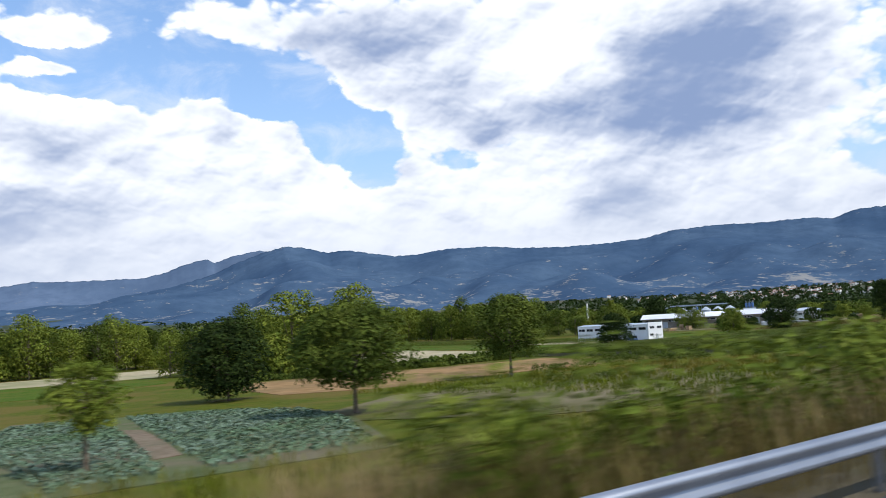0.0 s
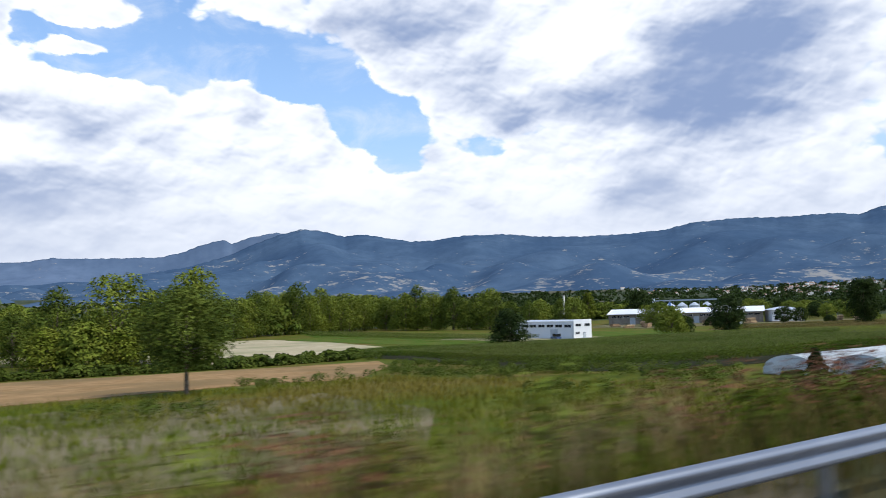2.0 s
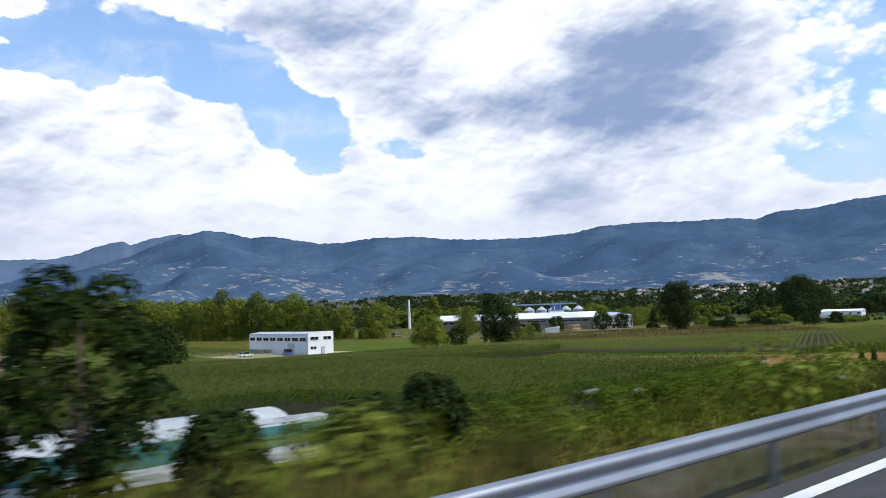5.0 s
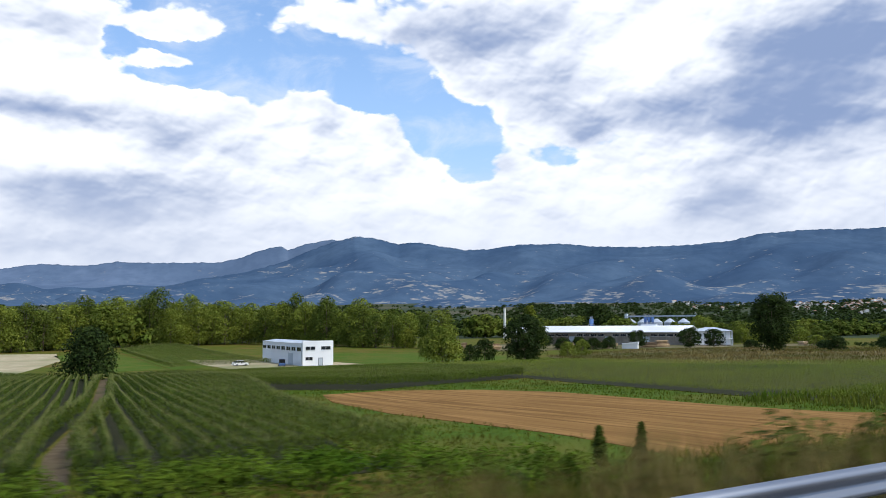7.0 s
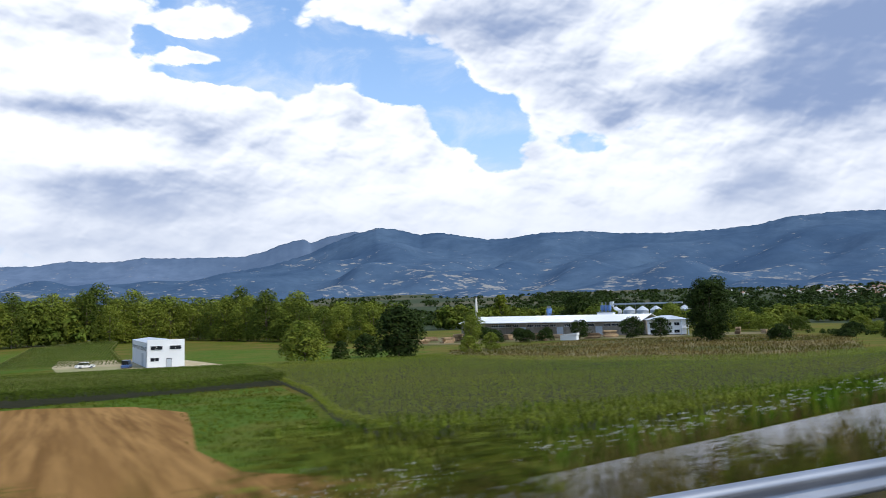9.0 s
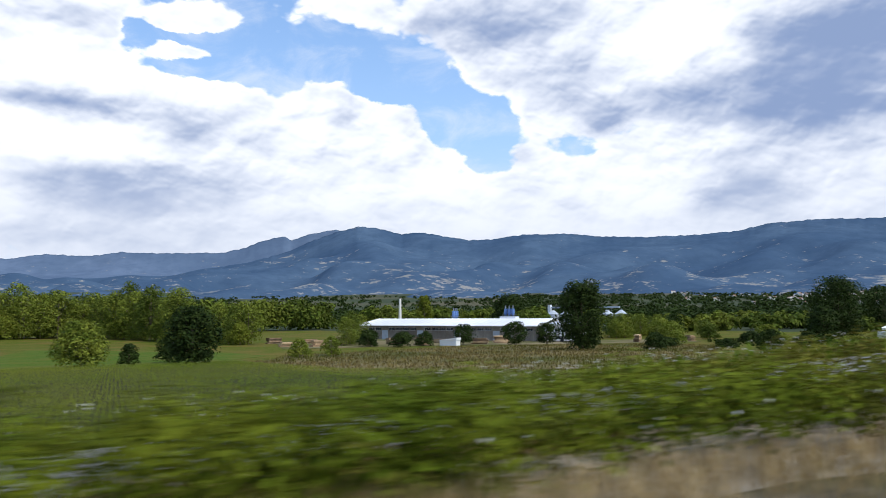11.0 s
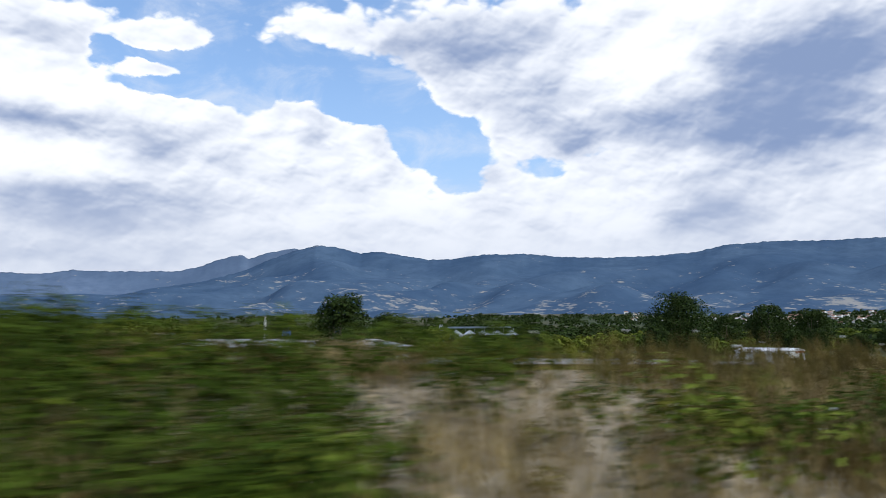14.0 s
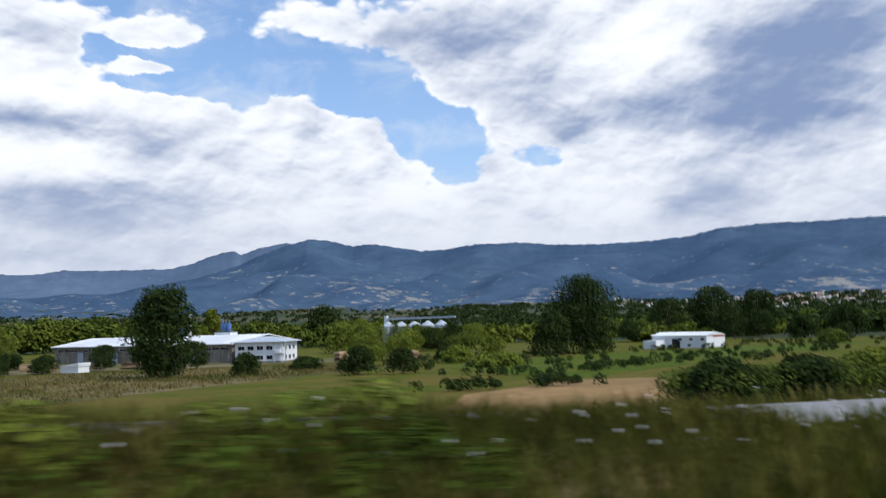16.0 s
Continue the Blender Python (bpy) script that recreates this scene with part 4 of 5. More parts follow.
def factory():
    """The long hall: local x along the front from its far end, y into the depth."""
    ang = math.degrees(math.atan2(262 - 335, 453 - 404))
    top = thing("factory_hall", 404, 335, -8.6, ang, "long grey-walled factory hall with white metal roof", "building")
    L, D, h = 88.0, 36.0, 6.4
    part("wall", box(L, D, h, (L / 2, D / 2, 0)), M["concrete"], top, "weathered grey-brown walls")
    bm = prism([(-1.2, h + 0.02), (D / 2, h + 2.9), (D + 1.2, h + 0.02), (D + 1.2, h - 0.28), (D / 2, h + 2.6), (-1.2, h - 0.28)], L + 2)
    roof = part("roof", bm, M["roof_white"], top, "white ribbed metal roof")
    roof.matrix_basis = pose(-1, 0, 0, 0, 0, -90) @ pose(0, 0, 0) @ Matrix.Scale(-1, 4, (1, 0, 0))
    for i in range(24):
        x = 1.5 + i * (L - 3) / 23
        part("pillar", box(0.45, 0.30, h - 0.3, (x, -0.14, 0)), M["concrete"], top)
    for i in range(23):
        x = 1.5 + (i + 0.5) * (L - 3) / 23
        if i % 5 != 3:
            window(top, x, -0.03, 4.3, 3.0, 1.0, 0, 3)
        else:
            part("gate", box(3.2, 0.10, 4.2, (x, -0.03, 0)), M["roof_grey"], top, "grey metal gate")
    for i in range(30):
        x = i * (L + 1) / 29 - 0.5
        for s in (0, 1):
            bm = bmesh.new()
            y0, z0, y1, z1 = (-1.2, h + 0.04, D / 2, h + 2.92) if s == 0 else (D / 2, h + 2.92, D + 1.2, h + 0.04)
            vs = [bm.verts.new(p) for p in ((x - 0.06, y0, z0), (x + 0.06, y0, z0), (x + 0.06, y1, z1), (x - 0.06, y1, z1))]
            up = [bm.verts.new((v.co.x * 1.0, v.co.y, v.co.z + 0.10)) for v in vs]
            bm.faces.new(up)
            for a in range(4):
                bm.faces.new((vs[a], vs[(a + 1) % 4], up[(a + 1) % 4], up[a]))
            bmesh.ops.recalc_face_normals(bm, faces=bm.faces)
            part("roof_rib", bm, M["roof_white"], top)
    return top


factory()


def office():
    ang = -41.2
    top = thing("office_block", 463.1, 256.0, -8.6, ang, "white two-storey office with blue-grey hipped roof", "building")
    w, d, h = 16.0, 14.0, 6.6
    part("wall", box(w, d, h), M["wall_white"], top, "white rendered walls")
    bm = bmesh.new()
    a = [bm.verts.new((x, y, h + 0.01)) for x, y in ((-w / 2 - 1.1, -d / 2 - 1.1), (w / 2 + 1.1, -d / 2 - 1.1), (w / 2 + 1.1, d / 2 + 1.1), (-w / 2 - 1.1, d / 2 + 1.1))]
    b = [bm.verts.new((v.co.x, v.co.y, h + 0.26)) for v in a]
    r = [bm.verts.new((-2.0, 0, h + 1.9)), bm.verts.new((2.0, 0, h + 1.9))]
    bm.faces.new(a[::-1])
    for i in range(4):
        bm.faces.new((a[i], a[(i + 1) % 4], b[(i + 1) % 4], b[i]))
    bm.faces.new((b[0], b[1], r[1], r[0])), bm.faces.new((b[1], b[2], r[1])), bm.faces.new((b[2], b[3], r[0], r[1])), bm.faces.new((b[3], b[0], r[0]))
    bmesh.ops.recalc_face_normals(bm, faces=bm.faces)
    part("roof", bm, M["roof_grey"], top, "blue-grey hipped metal roof")
    for z in (1.1, 4.2):
        for i in range(4):
            window(top, -w / 2 + 2.2 + i * 3.3, -d / 2 - 0.03, z, 2.1, 1.25, 0, 2)
        for i in range(3):
            window(top, w / 2 + 0.03, -d / 2 + 4.0 + i * 3.4, z, 1.6, 1.3, 90, 2)
    part("door", box(1.4, 0.12, 2.3, (-0.9, -d / 2 - 0.04, 0)), M["glass"], top, "dark glazed entrance door")
    part("balcony", box(3.2, 3.2, 0.22, (w / 2 - 0.7, -d / 2 + 0.7, 3.1)), M["wall_white"], top, "white corner balcony slab")
    for dx, dy in ((0.75, -0.75), (-2.1, -0.75), (0.75, 2.1)):
        part("post", tube(0.16, 0.16, h, (w / 2 + dx, -d / 2 + dy, 0), 10), M["roof_grey"], top, "dark corner post")
    part("plinth", box(w + 0.16, d + 0.16, 0.5), M["concrete"], top)
    return top


office()


def shed():
    top = thing("storage_shed", 591.2, 189.9, -8.35, 11, "long low white metal shed with red trim", "building")
    w, d, h = 11.8, 21.0, 4.3
    part("wall", box(w, d, h), M["panel"], top, "white sheet-metal walls")
    part("roof", prism([(-w / 2 - 0.4, h), (w / 2 + 0.4, h), (0, h + 1.1)], d + 0.6), M["roof_white"], top, "white metal roof").matrix_basis = pose(0, -d / 2 - 0.3, 0.01)
    # No opening is cut: a dark slab stands for the gateway's inner shade.
    part("gate", box(0.1, 3.0, 3.2, (-w / 2 - 0.04, 1.0, 0)), M["glass"], top, "gateway with a dark panel for the shade inside")
    part("trim", box(w * 0.62, 0.1, 0.5, (1.8, -d / 2 - 0.05, h - 0.62)), M["red"], top, "faded red band under the gable")
    for i in range(3):
        window(top, -w / 2 - 0.03, -9 + i * 4.2, 2.6, 1.4, 0.8, -90, 2)
    part("annexe", box(6, 5, 2.8, (-w / 2 - 3.0, d / 2 - 3, 0)), M["wall_white"], top)
    return top


shed()


def cyclone(x, y, z, seed):
    top = thing("dust_extractor", x, y, z, seed * 37, "blue dust extractor towers on the factory roof", "dust extractor")
    for k in range(3):
        dx = (k - 1) * 2.0
        t = part("tower", tube(0.75, 0.75, 2.2, (dx, 0, 1.6)), M["bluepaint"], top)
        part("cone", tube(0.2, 0.75, 1.6, (dx, 0, 0)), M["bluepaint"], t)
        part("pipe", tube(0.25, 0.25, 1.4, (dx, 0, 3.8), 8), M["zinc"], t)
    part("platform", box(6.5, 2.2, 0.2, (0, 0, 0.9)), M["zinc"], top)
    return top


cyclone(449.5, 325, 0.4, 1)
plant = thing("roof_box", 458.5, 291, -2.4, -56, "white plant room on the factory roof", "plant room")
part("wall", box(7.5, 4.0, 3.9), M["panel"], plant)
part("coping", box(7.8, 4.3, 0.2, (0, 0, 3.9)), M["roof_grey"], plant)
cyclone(458.5, 291, 1.2, 3)

stack = thing("chimney", 480, 455, -8.6, 0, "slender pale concrete factory chimney", "chimney")
part("shaft", tube(1.1, 0.75, 21.5, n=16), M["house"], stack)
part("rim", tube(0.9, 0.9, 0.6, (0, 0, 21.2), 16), M["concrete"], stack)


def silos():
    first = None
    for k in range(6):
        x, y = 615 + 4.9 * k, 474 - 9.6 * k
        if first is None:
            first = thing("grain_silo", x, y, None, 0, "round galvanised grain silo with conical roof", "silo", "row of grain silos")
            b = part("barrel", tube(4.6, 4.6, 10.4, n=24), M["roof_grey"], first)
            part("cone_roof", tube(4.8, 0.6, 3.0, (0, 0, 10.4), 24), M["roof_grey"], first)
            for i in range(6):
                part("hoop", tube(4.66, 4.66, 0.12, (0, 0, 1.0 + i * 1.6), 24), M["zinc"], b)
        else:
            copy_thing(first, pose(x, y, float(ground_z(x, y)), 0, 0, 10 * k))
    top = thing("conveyor_bridge", 629, 455, -8.6, math.degrees(math.atan2(-9.6, 4.9)), "steel conveyor gantry above the silos", "conveyor")
    part("gallery", box(56, 1.4, 1.2, (0, 0, 14.8)), M["roof_grey"], top)
    for i in range(8):
        part("leg", box(0.25, 0.25, 14.8, (-27 + i * 7.7, 6.4, 0)), M["zinc"], top)
    part("tower", box(2.2, 2.2, 17.5, (-28, 0, 0)), M["panel"], top)


silos()

low = thing("low_shed", 404, 246, -8.5, -50, "small white shed with slanted roof in the yard", "shed")
part("wall", box(6.4, 4, 1.9), M["wall_white"], low)
part("roof", prism([(-3.4, 1.92), (3.4, 1.92), (3.4, 2.9), (-3.4, 2.05)], 4.5), M["roof_white"], low).matrix_basis = pose(0, -2.25, 0)


def timber(x, y, turn, seed, n=5):
    rng = np.random.default_rng(seed)
    top = thing("timber_stack", x, y, None, turn, "stack of sawn brown timber in the factory yard", "timber stack")
    for k in range(n):
        part("board_pack", box(rng.uniform(5, 7), rng.uniform(1.6, 2.4), 0.55, (rng.uniform(-0.5, 0.5), rng.uniform(-0.3, 0.3), 0.6 * k), 0.04), M["timber"], top)


for i, (x, y) in enumerate([(352, 272), (362, 268), (374, 282), (380, 264), (392, 272), (398, 258), (412, 268), (420, 252), (432, 256), (368, 296), (356, 305), (480, 232), (492, 228), (505, 230)]):
    timber(x, y, 20 * i, i, 3 + i % 3)


def car(x, y, turn, paint, label, van=False):
    top = thing("parked_car" if not van else "parked_van", x, y, None, turn, label, "car" if not van else "van")
    L, h = (4.4, 1.45) if not van else (4.9, 1.95)
    low = [(-L / 2, 0.30), (L / 2, 0.30), (L / 2, 0.72), (L / 2 - 0.15, 0.86), (L / 2 - 1.1, 0.94), (-L / 2 + 0.3, 0.98), (-L / 2, 0.85)]
    bm = prism(low, 1.74)
    part("body", bm, M[paint], top).matrix_basis = pose(0, -0.87, 0)
    cab = [(-L / 2 + 0.35, 0.95), (L / 2 - 1.15, 0.93), (L / 2 - 1.75 if not van else L / 2 - 1.3, h), (-L / 2 + (0.9 if not van else 0.15), h)]
    g = part("glasshouse", prism(cab, 1.56), M["glass"], top)
    g.matrix_basis = pose(0, -0.78, 0)
    part("roof_panel", box(L * 0.48 if not van else L * 0.66, 1.5, 0.05, (-0.15 if not van else -0.35, 0, h)), M[paint], top)
    for sx in (-1, 1):
        for sy in (-1, 1):
            bm = tube(0.31, 0.31, 0.2, (0, 0, -0.1), 16)
            wob = part("wheel", bm, M["tyre"], top)
            wob.matrix_basis = pose(sx * L * 0.30, sy * 0.80, 0.31, 90)
            part("rim", tube(0.18, 0.18, 0.21, (0, 0, -0.105), 12), M["zinc"], wob)
    return top


car(231.5, 214, 10, "carwhite", "white parked hatchback beside the white hall")
car(240.5, 205, 75, "carblue", "blue parked van beside the white hall", True)
car(431.5, 43.5, 38, "carblue", "dark blue parked car at the edge of the slip road")


# ---------------------------------------------------------------- greenhouse
def polytunnel(x, y, turn, length, width, high, seed):
    """Hooped film tunnel with a rolled side that shows green netting."""
    rng = np.random.default_rng(seed)
    top = thing("polytunnel", x, y, None, turn, "long low plastic-film greenhouse tunnel with green side netting", "greenhouse")
    n, m = 18, int(length / 1.5)
    arch = lambda k: (-math.cos(math.pi * k / n), math.sin(math.pi * k / n) ** 0.75)
    vs, net, film = [], [], []
    for i in range(m + 1):
        for k in range(n + 1):
            c, s = arch(k)
            low = 0.10 * rng.normal() if k in (0, 1, 2) else 0.012 * math.sin(i * 2.1 + k)
            vs.append((length * i / m, c * width / 2 - (abs(low) if k < 3 else 0), max(0.0, s * high + low * (k > 0))))
    for i in range(m):
        for k in range(n):
            q = (i * (n + 1) + k, (i + 1) * (n + 1) + k, (i + 1) * (n + 1) + k + 1, i * (n + 1) + k + 1)
            (net if 2 <= k <= 5 and i > 0 and seed == 1 else film).append(q)
    mesh_object("film_cover", vs, film, M["film"], top, None, True)
    mesh_object("side_net", vs, net, M["film_green"], top, None, True)
    # the end sheet, tied back round a low opening
    ev, ef = [], []
    for k in range(n + 1):
        c, s = arch(k)
        ev += [(-0.02, c * width / 2, s * high), (-0.25 - 0.05 * rng.random(), c * width * 0.22 - 0.4, s * high * 0.40)]
    for k in range(n):
        ef.append((2 * k, 2 * k + 2, 2 * k + 3, 2 * k + 1))
    mesh_object("end_film", ev, ef, M["film"], top, None, True)
    for i in (0, m // 3, 2 * m // 3, m):
        hv, hf = [], []
        for k in range(n):
            a, b = vs[i * (n + 1) + k], vs[i * (n + 1) + k + 1]
            lv, lf = limb((a[0], a[1] * 0.99, a[2] - 0.02), (b[0], b[1] * 0.99, b[2] - 0.02), 0.025, 0.025, 5)
            hf += [tuple(j + len(hv) for j in q) for q in lf]
            hv += lv
        mesh_object("hoop", hv, hf, M["zinc"], top)
    return top


polytunnel(118.8, 34.2, 1, 30, 5.4, 1.75, 1)
polytunnel(118.2, 40.4, 1, 31, 5.4, 1.8, 2)


marker = thing("marker_post", 314.9, 5.9, float(bend(314.9)[1]) - 0.06, 0, "white plastic roadside marker post with a dark band", "marker post")
part("shaft", box(0.12, 0.10, 0.42, (0, 0, 0), 0.015), M["paint"], marker)
part("reflector", box(0.125, 0.105, 0.10, (0, 0, 0.25)), M["glass"], marker, "dark reflector band")

# ---------------------------------------------------------------- shrubs
shrubs = [
    (118.9, 26.8, 3.3, 2.8, "conifer", "cone", "dark young juniper on the embankment"), (121.3, 26.2, 4.1, 3.2, "conifer", "cone", "dark juniper beside the plastic tunnel"),
    (130.6, 27.4, 4.8, 4.4, "shrub_dark", "dome", "dark bushy shrub on the embankment"), (134.6, 27.0, 8.8, 6.2, "shrub_dark", "tall", "tall dark shrub on the embankment"),
    (139.5, 26.5, 3.2, 4.8, "leaf_dark", "dome", "leafy dark green shrub on the embankment"), (146.0, 26.0, 3.0, 5.0, "leaf_dark", "dome", "low leafy dark shrub on the embankment"), (117.4, 37.4, 2.6, 2.2, "conifer", "cone", "small young conifer before the tunnel"),
    (152, 29, 3.5, 4.5, "leaf_dark", "round", "low dark shrub near the tunnel end"), (200.6, 27.5, 2.1, 1.0, "leaf_wood", "cone", "slim young broadleaf sapling by the stubble"),
    (203.3, 27.5, 2.1, 0.9, "leaf_wood", "cone", "slim young broadleaf sapling by the stubble"), (194, 10.5, 2.8, 5.0, "leaf_dark", "dome", "broad bramble thicket on the bank"),
    (200, 10.5, 2.4, 5.0, "leaf_mid", "dome", "green bramble thicket on the bank"), (305.9, 11.8, 1.15, 1.8, "weedbush", "dome", "leafy green bush on the earth bank"), (333.0, 8.8, 1.25, 2.7, "weedbush", "dome", "broad leafy bush on the earth bank"), (327.3, 10.2, 1.25, 2.8, "weedbush", "dome", "leafy green bush on the earth bank"),
    (431, 40, 3.0, 7.0, "leaf_dark", "dome", "dense dark hedge behind the slip road"),
    (437, 37.5, 2.8, 7.0, "leaf_dark", "dome", "dense dark hedge behind the slip road"), (445, 36, 3.0, 8.0, "leaf_mid", "dome", "broad green hedge behind the slip road"),
    (455, 35, 3.2, 8.0, "leaf_dark", "dome", "tall dark hedge behind the slip road"), (447, 143, 5.6, 8.0, "leaf_dark", "dome", "dark bush in the open field"),
    (453, 136, 5.0, 7.0, "leaf_dark", "dome", "dark bush in the open field"), (412, 250, 7.5, 9.0, "leaf_dark", "round", "dark tree before the factory wall"),
    (388, 285, 5, 9, "leaf_dark", "round", "dark tree at the factory end"), (398, 272, 4.5, 8, "leaf_dark", "round", "dark tree by the factory end"),
    (434, 228, 8.0, 9.0, "leaf_dark", "round", "dark rounded tree before the office"), (421, 229, 8.6, 10, "leaf_dark", "round", "dark rounded tree before the factory"),
    (446, 219, 3.2, 7, "leaf_dark", "dome", "low shrubs before the office"), (452, 190, 3.2, 6, "leaf_dark", "dome", "low dark shrub in the field"),
    (333, 198, 5.0, 6.5, "leaf_mid", "dome", "green bush beyond the maize"), (344, 204, 5.5, 6, "leaf_mid", "dome", "green bush beyond the maize"),
    (490, 176, 4.0, 10, "leaf_mid", "dome", "low green bushes in the meadow"), (520, 205, 6.5, 9, "leaf_mid", "round", "green bush by the large oak"),
    (575, 214, 5.0, 7, "leaf_mid", "round", "grey-green bush near the shed"), (505, 240, 7.5, 11, "leaf_mid", "round", "rounded willow beyond the office"),
    (520, 262, 9, 13, "leaf_mid", "round", "rounded willow beyond the office"), (540, 280, 9, 13, "leaf_dark", "round", "dark rounded tree beyond the office"),
    (300, 196, 6.5, 8, "leaf_dark", "dome", "dark bush beside the spreading tree"), (432, 171, 5, 7, "leaf_dark", "dome", "dark bush on the dry field"),
    (290, 188, 5.0, 5.0, "leaf_dark", "dome", "dark bush beside the willow"), (636, 263, 8, 9, "leaf_dark", "round", "dark tree behind the shed"),
    (463, 33, 3.4, 8, "leaf_dark", "dome", "dark hedge behind the slip road"),
    (474, 31, 3.6, 8, "leaf_mid", "dome", "green hedge behind the slip road"),
    (452, 187, 2.6, 9, "leaf_dark", "dome", "low dark shrub in the meadow"),
    (455, 165, 2.4, 8, "leaf_dark", "dome", "low dark shrub in the meadow"),
    (484, 216, 4.5, 9, "leaf_mid", "dome", "rounded green bush in the meadow"),
    (496, 191, 4, 10, "leaf_dark", "dome", "dark bush by the green field"),
    (478, 140, 2.2, 12, "leaf_mid", "dome", "low weedy bushes by the green field"),
    (509, 300, 13, 17, "leaf_mid", "dome", "broad rounded willow beyond the office"),
    (526, 320, 14, 18, "leaf_mid", "dome", "broad rounded willow beyond the office"),
    (507, 275, 9, 12, "leaf_mid", "dome", "rounded willow by the yard"),
    (524, 236, 6.5, 9, "leaf_wood", "dome", "grey-green willow bush in the meadow"),
    (541, 255, 8, 10, "leaf_wood", "dome", "grey-green willow bush in the meadow"),
    (556, 290, 11, 13, "leaf_dark", "dome", "dark tree near the silos"),
    (580, 330, 13, 15, "leaf_dark", "dome", "dark tree before the silos"),
    (643, 272, 10, 12, "leaf_dark", "round", "dark tree behind the shed"),
    (673, 186, 6, 9, "leaf_dark", "dome", "dark field bush along the valley"),
    (694, 218, 8, 13, "leaf_dark", "dome", "dark field trees along the valley"),
    (700, 244, 13, 14, "leaf_dark", "round", "dark field tree along the valley"),
    (760, 240, 14, 18, "leaf_dark", "round", "dark field trees along the valley"),
    (612, 150, 4, 11, "leaf_wood", "dome", "green bushes along the field edge"),
    (640, 140, 4, 14, "leaf_wood", "dome", "green bushes along the field edge"),
    (396, 250, 5, 8, "leaf_dark", "dome", "dark tree beside the yard"), (384, 246, 4.6, 8, "leaf_dark", "dome", "dark tree beside the yard"), (376, 256, 4.8, 8, "leaf_dark", "dome", "dark tree beside the yard"),
    (700, 272, 26, 26, "leaf_dark", "round", "tall dark trees far along the valley"), (722, 262, 24, 24, "leaf_dark", "round", "tall dark trees far along the valley"),
    (676, 280, 20, 20, "leaf_dark", "round", "tall dark trees far along the valley"), (670, 235, 12, 12, "leaf_dark", "round", "dark field tree along the valley"),
    (690, 215, 10, 14, "leaf_dark", "dome", "dark field trees along the valley"), (740, 225, 14, 20, "leaf_dark", "dome", "dark field trees along the valley"),
]
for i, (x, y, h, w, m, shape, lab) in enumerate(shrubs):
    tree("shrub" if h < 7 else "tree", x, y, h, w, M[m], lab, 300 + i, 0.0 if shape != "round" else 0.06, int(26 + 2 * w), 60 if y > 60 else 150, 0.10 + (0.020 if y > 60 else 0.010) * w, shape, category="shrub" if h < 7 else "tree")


rng = np.random.default_rng(77)
low_bush = tree("hedge_bush", 50, 160, 1.9, 4.8, M["leaf_wood"], "low green hedge bush at the field edge", 700, 0.0, 22, 26, 0.30, "dome", category="hedge", group="field hedge")
line = [(50, 161), (63, 158), (92, 150), (104, 148), (130, 152), (140, 166)]
for (x0, y0), (x1, y1) in zip(line, line[1:]):
    steps = int(math.hypot(x1 - x0, y1 - y0) / 2.3)
    for i in range(1, steps + 1):
        x, y = x0 + (x1 - x0) * i / steps, y0 + (y1 - y0) * i / steps + rng.uniform(-0.6, 0.6)
        copy_thing(low_bush, pose(x, y, float(ground_z(x, y)) - 0.1, 0, 0, rng.uniform(0, 360)) @ Matrix.Scale(rng.uniform(0.6, 1.25), 4))


# ---------------------------------------------------------------- roadside plants
def blades(name, spots, mat, label, seed, tall, width, per, spread, category="grass", lean=0.35):
    """Tufts of bent blades at many spots, as one mass."""
    rng = np.random.default_rng(seed)
    n = len(spots) * per
    p = np.repeat(spots, per, 0) + np.concatenate([rng.normal(0, spread, (n, 2)), np.zeros((n, 1))], 1)
    p[:, 2] = ground_z(p[:, 0], p[:, 1])
    h = (tall * rng.uniform(0.55, 1.25, n))[:, None]
    t = rng.uniform(0, 2 * math.pi, n)
    d = np.stack([np.cos(t), np.sin(t), 0 * t], -1)
    w = np.stack([-np.sin(t), np.cos(t), 0 * t], -1) * (width * rng.uniform(0.6, 1.4, n))[:, None]
    up = np.array([0, 0, 1.0])
    mid, tip = p + up * h * 0.55 + d * h * lean * 0.3, p + up * h * rng.uniform(0.85, 1.0, n)[:, None] + d * h * lean
    v = np.stack([p - w * 0.6, p + w * 0.6, mid + w, mid - w, tip], 1).reshape(-1, 3)
    b = np.arange(n)[:, None] * 5
    ob = mesh_object(name, v, np.concatenate([b + [0, 1, 2], b + [0, 2, 3], b + [3, 2, 4]]), mat)
    return tagged(ob, label, category, kind="stuff")


def scatter(n, x0, x1, d0, d1, seed, keep=None):
    rng = np.random.default_rng(seed)
    x, d = rng.uniform(x0, x1, n), d0 + (d1 - d0) * rng.random(n) ** 1.3
    y = d + bend(x)[0]
    patch = np.sin(x * 0.21 + 1.7 * np.sin(d * 0.3 + seed)) + np.sin(x * 0.083 + seed) * 0.8
    ok = np.ones(n, bool) if keep is None else keep(x, d, patch)
    off = (d > 13.0) & (d < 19.0) & (x > 213)
    ok &= ~off
    return np.stack([x, y, np.zeros(n)], -1)[ok]


def scatter_box(n, x0, x1, y0, y1, seed):
    rng = np.random.default_rng(seed)
    x, y = rng.uniform(x0, x1, n), rng.uniform(y0, y1, n)
    ok = inside([(313, 176), (318, 122), (339, 93), (372, 100), (470, 176), (474, 212), (400, 236), (335, 212)], x, y)
    return np.stack([x, y, 0 * x], -1)[ok]


